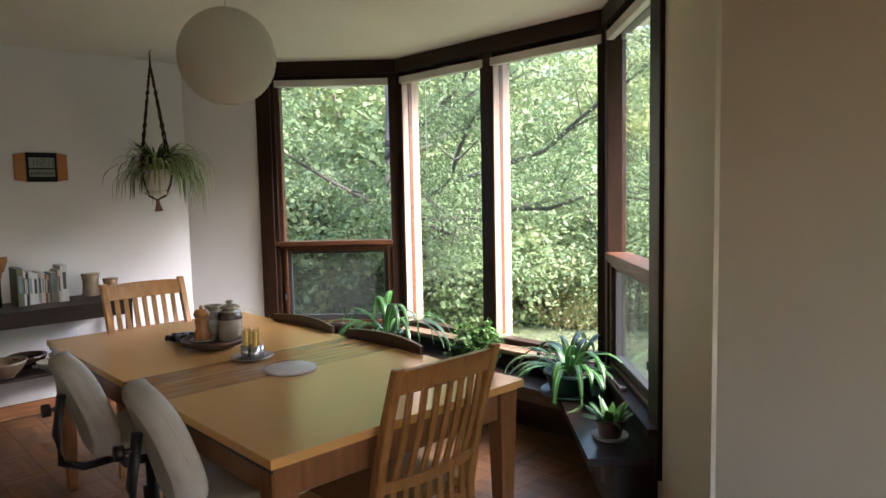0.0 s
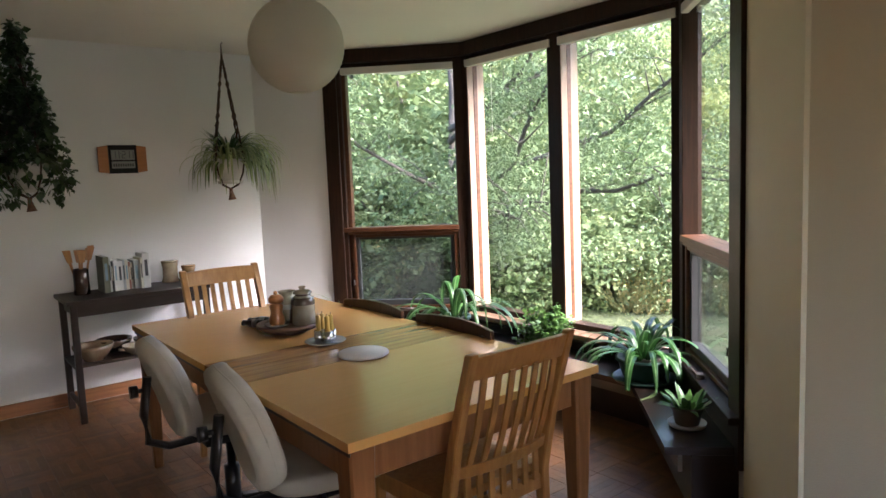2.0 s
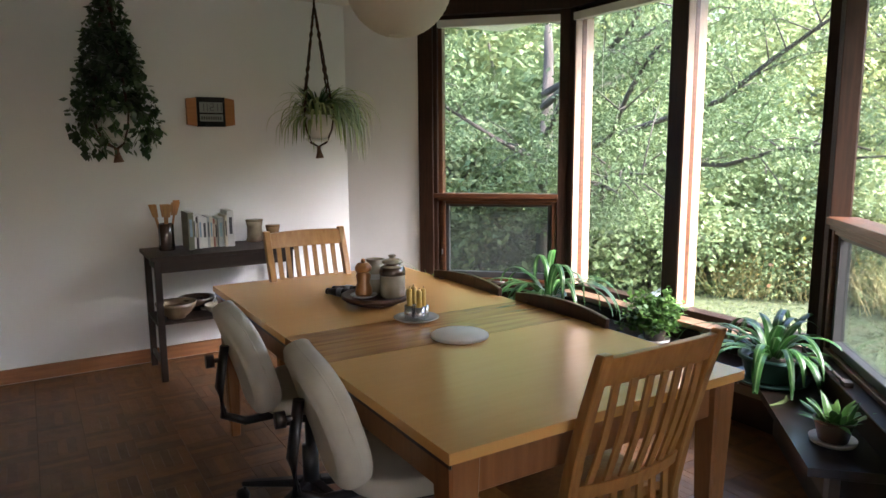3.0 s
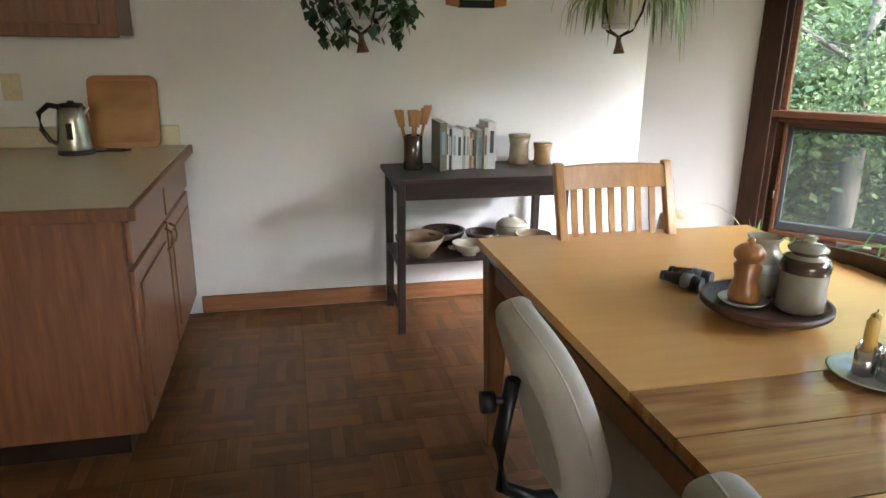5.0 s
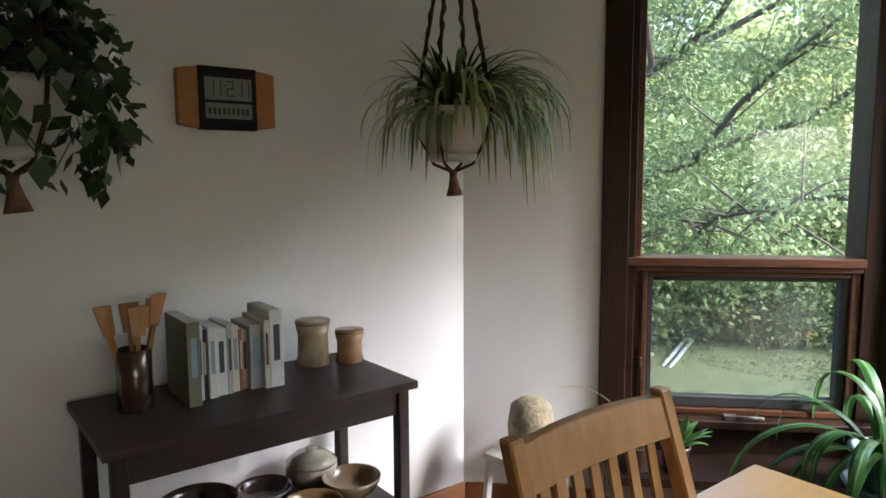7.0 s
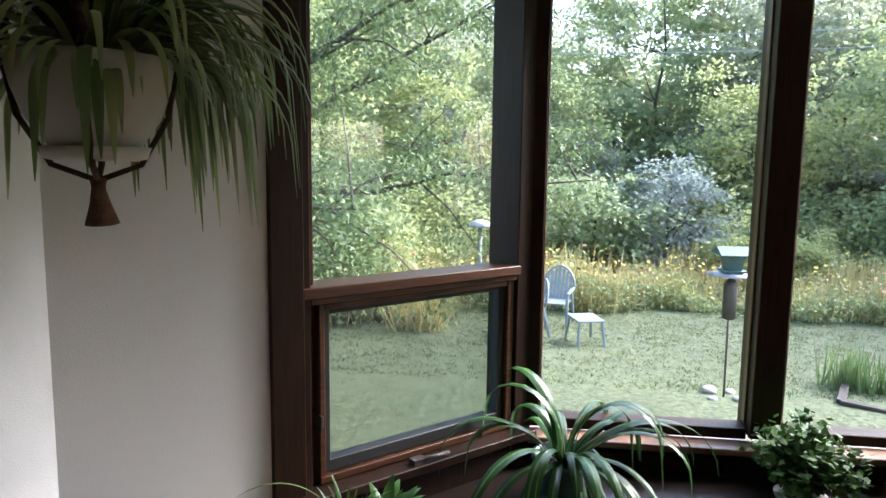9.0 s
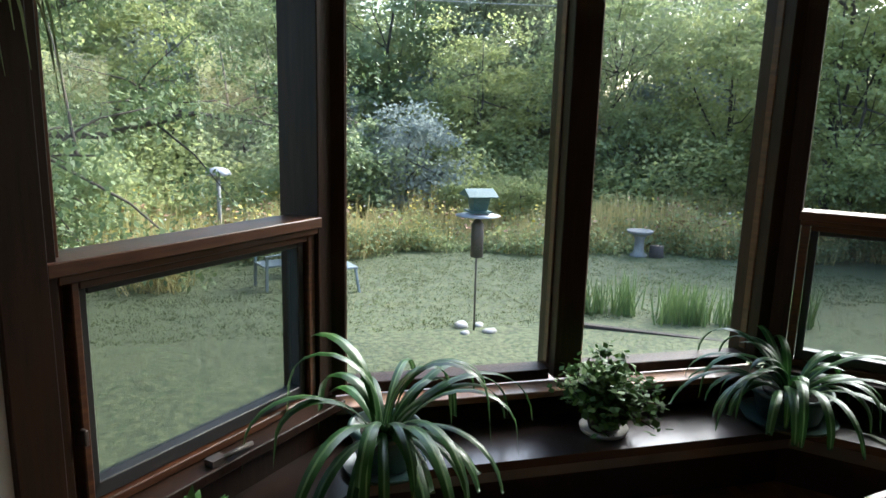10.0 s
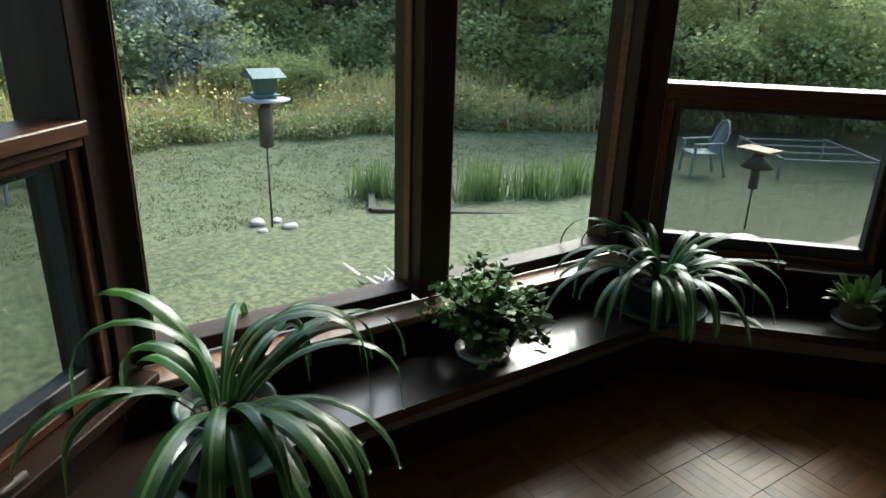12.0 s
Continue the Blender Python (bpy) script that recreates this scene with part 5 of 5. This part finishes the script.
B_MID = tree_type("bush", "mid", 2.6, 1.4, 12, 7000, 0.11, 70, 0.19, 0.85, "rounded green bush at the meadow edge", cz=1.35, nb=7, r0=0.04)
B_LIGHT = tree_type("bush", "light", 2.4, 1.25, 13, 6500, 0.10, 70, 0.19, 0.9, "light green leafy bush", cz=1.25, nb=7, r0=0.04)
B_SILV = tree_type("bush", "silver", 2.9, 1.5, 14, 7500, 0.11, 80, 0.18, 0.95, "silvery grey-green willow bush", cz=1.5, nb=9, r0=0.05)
B_DARK = tree_type("bush", "dark", 2.7, 1.5, 15, 7000, 0.12, 70, 0.19, 0.9, "dense green bush, leaf colour paled for haze", cz=1.4, nb=7, r0=0.05)
near = [(T_DARK, 33, 13, 1.0), (B_MID, 25.5, 8.9, 1.25)]
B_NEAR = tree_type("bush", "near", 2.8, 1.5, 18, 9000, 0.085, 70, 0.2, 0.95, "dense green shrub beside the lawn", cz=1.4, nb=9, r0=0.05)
rt = random.Random(77)
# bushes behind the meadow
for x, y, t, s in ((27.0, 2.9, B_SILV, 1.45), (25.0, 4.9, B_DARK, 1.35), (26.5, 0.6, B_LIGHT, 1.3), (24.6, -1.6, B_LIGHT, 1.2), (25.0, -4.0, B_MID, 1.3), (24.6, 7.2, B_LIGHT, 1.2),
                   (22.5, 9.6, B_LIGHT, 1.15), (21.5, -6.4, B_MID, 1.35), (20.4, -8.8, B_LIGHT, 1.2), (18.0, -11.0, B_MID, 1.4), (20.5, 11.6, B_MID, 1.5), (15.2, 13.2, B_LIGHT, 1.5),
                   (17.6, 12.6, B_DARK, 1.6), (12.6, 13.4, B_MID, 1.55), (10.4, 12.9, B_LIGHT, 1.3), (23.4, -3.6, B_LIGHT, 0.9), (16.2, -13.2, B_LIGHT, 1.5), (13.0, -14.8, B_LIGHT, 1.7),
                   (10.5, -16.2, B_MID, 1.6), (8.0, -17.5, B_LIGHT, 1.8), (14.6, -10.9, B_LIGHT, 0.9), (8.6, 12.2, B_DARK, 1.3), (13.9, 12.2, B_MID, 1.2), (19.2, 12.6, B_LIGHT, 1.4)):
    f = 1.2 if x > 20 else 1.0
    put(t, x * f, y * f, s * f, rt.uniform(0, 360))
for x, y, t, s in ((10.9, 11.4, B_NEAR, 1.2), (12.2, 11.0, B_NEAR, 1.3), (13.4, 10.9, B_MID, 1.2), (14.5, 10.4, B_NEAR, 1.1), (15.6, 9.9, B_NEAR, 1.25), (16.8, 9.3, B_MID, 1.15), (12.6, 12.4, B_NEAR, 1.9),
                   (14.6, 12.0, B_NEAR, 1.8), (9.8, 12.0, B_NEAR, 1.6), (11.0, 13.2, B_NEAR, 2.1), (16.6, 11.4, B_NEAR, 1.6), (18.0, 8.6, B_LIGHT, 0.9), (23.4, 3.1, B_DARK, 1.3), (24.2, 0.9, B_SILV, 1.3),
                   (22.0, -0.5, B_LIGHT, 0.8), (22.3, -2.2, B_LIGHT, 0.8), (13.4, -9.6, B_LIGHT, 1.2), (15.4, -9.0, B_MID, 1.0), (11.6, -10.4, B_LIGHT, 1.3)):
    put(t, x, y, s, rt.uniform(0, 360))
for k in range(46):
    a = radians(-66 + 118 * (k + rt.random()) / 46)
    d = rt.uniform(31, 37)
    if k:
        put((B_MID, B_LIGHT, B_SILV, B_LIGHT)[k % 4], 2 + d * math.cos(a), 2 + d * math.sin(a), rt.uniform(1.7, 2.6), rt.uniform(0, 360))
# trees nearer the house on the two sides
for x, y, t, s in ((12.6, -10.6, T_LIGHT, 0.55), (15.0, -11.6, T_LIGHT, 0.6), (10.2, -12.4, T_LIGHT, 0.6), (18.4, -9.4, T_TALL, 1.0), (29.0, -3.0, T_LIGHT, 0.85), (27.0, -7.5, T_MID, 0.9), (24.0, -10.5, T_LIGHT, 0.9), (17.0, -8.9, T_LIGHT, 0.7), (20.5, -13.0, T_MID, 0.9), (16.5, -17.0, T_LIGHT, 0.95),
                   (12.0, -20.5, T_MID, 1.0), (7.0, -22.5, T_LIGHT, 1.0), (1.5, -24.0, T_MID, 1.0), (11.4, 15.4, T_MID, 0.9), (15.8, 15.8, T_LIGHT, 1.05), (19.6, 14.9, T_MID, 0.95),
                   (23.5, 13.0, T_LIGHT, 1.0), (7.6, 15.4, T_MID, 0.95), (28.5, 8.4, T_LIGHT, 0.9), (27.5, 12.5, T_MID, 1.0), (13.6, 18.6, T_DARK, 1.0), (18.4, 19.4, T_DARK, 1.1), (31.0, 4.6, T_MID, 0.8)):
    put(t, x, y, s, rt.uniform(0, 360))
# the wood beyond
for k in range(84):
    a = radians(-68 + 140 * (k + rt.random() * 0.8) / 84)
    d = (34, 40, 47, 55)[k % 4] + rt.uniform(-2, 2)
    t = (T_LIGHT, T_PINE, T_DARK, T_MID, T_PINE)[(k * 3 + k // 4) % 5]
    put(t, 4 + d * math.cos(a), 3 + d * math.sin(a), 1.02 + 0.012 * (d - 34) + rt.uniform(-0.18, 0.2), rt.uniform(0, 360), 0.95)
for t in TREES:
    for o in list(t.children_recursive) + [t]:
        bpy.data.objects.remove(o)

# the near tree whose boughs hang before the windows
nt_ = thing("spreading_tree", 9.6, 9.9, gz(9.6), 0, "near spreading tree with long bare boughs and fine leaves", "tree")
rb = random.Random(31)
bt, leafc = bm_(), []
tube([(0, 0, -0.2), (0.05, -0.05, 0.8), (-0.05, -0.15, 1.7), (0.0, -0.1, 2.8), (0.2, 0.1, 4.2), (0.2, 0.2, 5.6)], [0.19, 0.15, 0.13, 0.11, 0.08, 0.04], 10, bt)
boughs = [((-0.05, -0.15, 1.75), (-0.6, -1.5, 2.55), (-0.7, -3.0, 2.75), (-0.5, -4.4, 2.7)), ((0, -0.1, 2.4), (-1.2, -0.9, 2.9), (-2.0, -2.2, 3.7), (-2.2, -3.4, 4.3)),
          ((0, -0.1, 2.6), (0.6, -1.2, 3.4), (0.5, -2.8, 4.3), (0.2, -4.0, 4.9)), ((0, -0.1, 2.0), (-1.5, 0.3, 2.6), (-2.9, 0.4, 3.3), (-4.0, 0.3, 3.9)),
          ((0, 0, 3.4), (-0.8, -0.8, 4.3), (-1.2, -1.7, 5.2), (-1.4, -2.5, 5.9)), ((0, 0, 3.2), (0.9, 0.8, 4.0), (1.6, 1.5, 4.8), (2.0, 2.2, 5.4)), ((0, -0.1, 1.6), (-1.1, -0.6, 1.9), (-2.0, -1.6, 2.4), (-2.4, -2.6, 2.5)),
          ((0, 0, 3.6), (0.3, -1.0, 4.7), (0.2, -2.0, 5.7), (0.3, -2.8, 6.6)), ((0, 0, 2.8), (-1.4, -0.5, 3.9), (-2.4, -0.9, 5.0), (-3.0, -1.3, 5.9))]
for bg in boughs:
    P = [Vector(bg[0])] + [Vector(p) + Vector((0.6, -1.2, 0)) for p in bg[1:]]
    pts = [P[0].lerp(P[1], 0.5)] and [P[0], P[0].lerp(P[1], 0.5), P[1], P[1].lerp(P[2], 0.5) + Vector((0, 0, rb.uniform(-0.1, 0.1))), P[2], P[2].lerp(P[3], 0.5) + Vector((0, 0, rb.uniform(-0.1, 0.1))), P[3]]
    tube(pts, [0.058, 0.046, 0.037, 0.029, 0.022, 0.014, 0.006], 7, bt)
    for k in range(30):
        u = rb.uniform(0.22, 1.0) * 3
        i = min(int(u), 2)
        p = P[i].lerp(P[i + 1], u - i)
        d = Vector((rb.gauss(0, 1), rb.gauss(0, 1), rb.gauss(0.25, 0.5))).normalized() * rb.uniform(0.5, 1.2)
        q = p + d * 0.5 + Vector((0, 0, 0.08))
        tube([p, q, p + d], [0.012, 0.008, 0.003], 4, bt)
        for j in range(7):
            leafc.append(p + d * rb.uniform(0.35, 1.15) + Vector((rb.gauss(0, 0.1), rb.gauss(0, 0.1), rb.gauss(0, 0.06))))
part("trunk", bt, BARK, nt_, "dark crooked trunk and boughs")
rl = np.random.default_rng(3)
lc = np.repeat(np.array([tuple(v) for v in leafc]), 34, axis=0)
lc = lc + rl.normal(0, 0.13, lc.shape) * np.array([1, 1, 0.5])
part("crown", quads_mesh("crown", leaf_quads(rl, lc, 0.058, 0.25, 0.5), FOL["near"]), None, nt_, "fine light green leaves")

# ---- garden things ----
fx, fy = 11.95, 2.40
fd = thing("bird_feeder", fx, fy, gz(fx), 0, "green bird feeder with pale baffle on a thin pole", "bird feeder")
part("pole", tube([(0, 0, -0.1), (0.015, 0, 1.4)], 0.014, 8), FEEDK, fd)
part("tube_feeder", lathe([(0.03, 1.02), (0.085, 1.04), (0.085, 1.48), (0.05, 1.54), (0.02, 1.56)], 20), FEEDK, fd, "dark cylinder feeder")
part("baffle", lathe([(0.30, 1.60), (0.305, 1.605), (0.1, 1.64), (0.02, 1.645)], 28), FEEDW, fd, "pale round baffle")
part("house", loft([[(-0.10, -0.09, 1.673), (0.10, -0.09, 1.673), (0.10, 0.09, 1.673), (-0.10, 0.09, 1.673)], [(-0.15, -0.12, 1.86), (0.15, -0.12, 1.86), (0.15, 0.12, 1.86), (-0.15, 0.12, 1.86)]]), FEEDG, fd, "green painted seed box")
part("tray", bx(-0.16, 0.16, -0.15, 0.15, 1.65, 1.672), FEEDG, fd)
part("roof", loft([[(-0.24, y, 1.862), (0.24, y, 1.862), (0.24, y, 1.876), (0.0, y, 1.965), (-0.24, y, 1.876)] for y in (-0.2, 0.2)]), FEEDG, fd, "shallow green roof")
for i in range(4):
    a = i * 1.7 + 0.6
    r = random.Random(i).uniform(0.06, 0.11)
    rk = lathe([(r * 0.8, -0.03), (r, r * 0.3), (r * 0.7, r * 0.65), (r * 0.2, r * 0.75)], 9)
    for v in rk.verts:
        v.co += Vector(noise.noise_vector(v.co * 6 + Vector((i, 0, 0)))) * r * 0.3
    part("stone", rk, ROCK, None, "pale round stone at the feeder pole", pose(fx + 0.22 * math.cos(a), fy + 0.23 * math.sin(a), gz(fx)), category="stone")
bb_ = thing("bird_bath", 17.5, -3.4, gz(17.5), 0, "grey concrete bird bath on the lawn", "bird bath")
part("pedestal", lathe([(0.2, 0), (0.2, 0.05), (0.12, 0.12), (0.11, 0.42), (0.17, 0.52)], 20), CONC, bb_)
part("bowl", lathe([(0.12, 0.52), (0.28, 0.56), (0.32, 0.63), (0.29, 0.63), (0.1, 0.58)], 28), CONC, bb_)
sm = thing("tree_stump", 17.3, -3.75, gz(17.3), 0, "short grey stump beside the bird bath", "stump")
part("wood", lathe([(0.19, -0.05), (0.17, 0.1), (0.16, 0.28), (0.02, 0.285)], 16), BARK, sm)
ld = thing("garden_lamp", 19.5, 6.2, gz(19.5), 0, "white domed garden post in the meadow", "post lamp")
part("post", lathe([(0.05, 0), (0.05, 1.86)], 12), CONC, ld)
part("dome", lathe([(0.27, 1.82), (0.29, 1.87), (0.23, 1.95), (0.10, 2.0), (0.02, 2.01)], 24), FEEDW, ld)


def garden_chair(x, y, rz, s=1.0):
    c = thing("garden_chair", x, y, gz(x), rz, "blue-grey resin garden armchair on the lawn", "garden chair", "garden chairs")
    part("seat", loft([[(-0.26 * s, -0.24 * s, z), (0.26 * s, -0.24 * s, z), (0.24 * s, 0.26 * s, z), (-0.24 * s, 0.26 * s, z)] for z in (0.42 * s, 0.45 * s)]), BLUEP, c)
    for i in range(7):
        u = (i - 3) / 3
        part("back_slat", bar((u * 0.19 * s, -0.24 * s, 0.45 * s), (u * 0.22 * s, -0.42 * s, (1.0 - 0.14 * u * u) * s), 0.05 * s, 0.012 * s), BLUEP, c)
    pts = [(0.3 * s * math.cos(a), -0.42 * s + 0.1 * s * (1 - math.sin(a)), (0.62 + 0.42 * math.sin(a)) * s) for a in [math.pi * k / 12 for k in range(13)]]
    part("back_frame", tube(pts, 0.022 * s, 6), BLUEP, c)
    for q in (-1, 1):
        part("armrest", bar((q * 0.29 * s, -0.3 * s, 0.66 * s), (q * 0.30 * s, 0.26 * s, 0.63 * s), 0.055 * s, 0.025 * s), BLUEP, c)
        part("front_leg", bar((q * 0.29 * s, 0.24 * s, 0), (q * 0.28 * s, 0.22 * s, 0.63 * s), 0.05 * s, 0.05 * s), BLUEP, c)
        part("back_leg", bar((q * 0.27 * s, -0.42 * s, 0), (q * 0.25 * s, -0.26 * s, 0.64 * s), 0.05 * s, 0.05 * s), BLUEP, c)


garden_chair(16.6, 4.45, 75, 1.1)
garden_chair(15.4, 5.05, 20, 1.0)
garden_chair(11.1, -4.9, -30, 0.9)
fs = thing("foot_stool", 15.0, 3.95, gz(15.0), 15, "blue-grey resin footstool on the lawn", "foot stool")
part("top", bx(-0.32, 0.32, -0.24, 0.24, 0.42, 0.46, 0.02, 2), BLUEP, fs)
for s in (-1, 1):
    for r in (-1, 1):
        part("leg", bar((s * 0.36, r * 0.24, 0), (s * 0.28, r * 0.2, 0.43), 0.06, 0.04), BLUEP, fs)
f2 = thing("cone_feeder", 8.64, -2.6, gz(8.64), 0, "tube feeder with a cone baffle and wooden tray", "bird feeder")
part("pole", tube([(0, 0, -0.1), (0, 0, 1.0)], 0.012, 8), FEEDK, f2)
part("tube_feeder", lathe([(0.03, 0.52), (0.055, 0.53), (0.055, 0.78), (0.02, 0.80)], 16), FEEDK, f2)
part("baffle", lathe([(0.19, 0.80), (0.03, 0.98), (0.02, 0.99)], 20), FEEDK, f2, "dark cone baffle")
part("tray", bx(-0.22, 0.22, -0.16, 0.16, 1.0, 1.03), OAKL, f2)
gf = thing("cold_frame", 10.4, -6.9, gz(10.4), -35, "low pale timber garden frame on the lawn", "garden frame")
for x in (-0.9, -0.3, 0.3, 0.9):
    part("rail", bar((x, -0.8, 0.34), (x, 0.8, 0.34), 0.05, 0.03), CONC, gf)
for y in (-0.8, 0.8):
    part("rail", bar((-0.93, y, 0.37), (0.93, y, 0.37), 0.05, 0.03, (0, 1, 0)), CONC, gf)
    for x in (-0.9, 0.9):
        part("post", bar((x, y, -0.05), (x, y, 0.335), 0.05, 0.05), CONC, gf)
wl = [blades(np.random.default_rng(14), 70, 0.14, 0.14, 0.11, 0.03, 0.9, 9.378, 2.054, True)]
tagged(new("pale_leaved_plant", quads_mesh("pale_leaved_plant", np.concatenate(wl), FLOWERW)), "small pale-leaved plant on the lawn below the window", "plant", kind="stuff")
eb = thing("raised_bed", 11.2, -0.3, gz(11.2), 0, "low weathered timber edge of the iris bed", "garden bed")
for a, b in (((0.7, 1.3), (-0.9, -1.1)), ((0.7, 1.3), (1.8, 0.75))):
    part("timber", bar((*a, 0.0), (*b, 0.0), 0.05, 0.10, (0, 0, 1)), BARK, eb)
ir = []
rg2 = np.random.default_rng(8)
for k in range(17):
    u = k / 16
    cx = 12.2 - 1.3 * u + rt.uniform(0, 0.9)
    cy = 0.75 - 3.2 * u + rt.uniform(-0.2, 0.2)
    ir.append(blades(rg2, 46, 0.11, 0.11, 0.55, 0.016, 0.16, cx, cy, True))
tagged(new("iris_leaves", quads_mesh("iris_leaves", np.concatenate(ir), IRIS)), "upright sword-shaped iris leaves in the bed", "flower bed", kind="stuff")
tf = [blades(rg2, 260, 0.25, 0.25, 0.85, 0.012, 0.55, cx, cy, True) for cx, cy in ((15.6, 6.9), (16.2, 8.3), (14.6, 9.9))]
tagged(new("grass_tufts", quads_mesh("grass_tufts", np.concatenate(tf), MEADOW)), "arching pale ornamental grass tufts", "grass", kind="stuff")
pk = thing("pipe_pair", 12.6, 10.1, gz(12.6), 0, "grey weathered pipes lying on the grass", "pipe")
for i in range(2):
    part("pipe", tube([(-1.2, -0.5 + 0.12 * i, 0.05), (1.2, 0.5 + 0.12 * i, 0.05)], 0.035, 10), BLUEP, pk)
for k, (z0, sag) in enumerate(((6.6, 0.5), (6.0, 0.5))):
    pts = [(30 - 0.18 * i * i / 10 - 2.0 * (i / 12), 14 - 34 * i / 12, z0 - 4 * sag * (i / 12) * (1 - i / 12)) for i in range(13)]
    part("overhead_cable", tube(pts, 0.016, 5), FEEDW, None, "thin overhead utility cable", category="cable")

# ---- parquet ----
SQ = 0.2
N = 5
base = []
for turn in (0, 1):
    bm = bm_()
    w = (SQ - 0.002) / N
    for i in range(N):
        a0, a1 = 0.001 + i * w + 0.0004, 0.001 + (i + 1) * w - 0.0004
        if turn:
            box(bm, 0.001, SQ - 0.001, a0, a1, -0.012, 0.0)
        else:
            box(bm, a0, a1, 0.001, SQ - 0.001, -0.012, 0.0)
    me = bpy.data.meshes.new("parquet_square")
    bm.to_mesh(me)
    bm.free()
    me.materials.append(PARQ)
    base.append(me)
inside = lambda x, y: -1.4 < x and y < YW - 0.02 and y > -2.5 and (x < XC - 0.02 or (y > 1.97 and x + y < 10.56 and x - y < 2.54 and x < 5.62))
rest, cnt = [], 0
floor_ob = bpy.data.objects["floor"]
for i in range(-7, 30):
    for j in range(-13, 32):
        x, y = i * SQ, j * SQ
        if not all(inside(x + a, y + b) for a in (0, SQ) for b in (0, SQ)):
            if not any(inside(x + a, y + b) for a in (0, SQ) for b in (0, SQ)):
                continue
        if 4.25 < x < 5.3 and 1.9 < y < 5.3 or (2.0 < x < 3.2 and 4.2 < y < 6.0):
            if cnt < 300:
                o = part("parquet_square", base[(i + j) % 2], None, floor_ob, m=pose(x, y, 0))
                cnt += 1
                continue
        rest.append((x, y, (i + j) % 2))
vs = []
w = (SQ - 0.002) / N
fc = []
for x, y, t in rest:
    for k in range(N):
        a0, a1 = 0.001 + k * w + 0.0004, 0.001 + (k + 1) * w - 0.0004
        r = (x + 0.001, x + SQ - 0.001, y + a0, y + a1) if t else (x + a0, x + a1, y + 0.001, y + SQ - 0.001)
        b0 = len(vs)
        for z in (-0.012, 0.0):
            vs += [(r[0], r[2], z), (r[1], r[2], z), (r[1], r[3], z), (r[0], r[3], z)]
        fc += [tuple(b0 + v for v in f) for f in ((4, 5, 6, 7), (0, 1, 5, 4), (1, 2, 6, 5), (2, 3, 7, 6), (3, 0, 4, 7))]
me = bpy.data.meshes.new("parquet_field")
me.from_pydata(vs, [], fc)
me.materials.append(PARQ)
pf = new("parquet_field", me)
pf.parent = floor_ob
tagged(pf, "basket-weave oak parquet", kind="stuff")
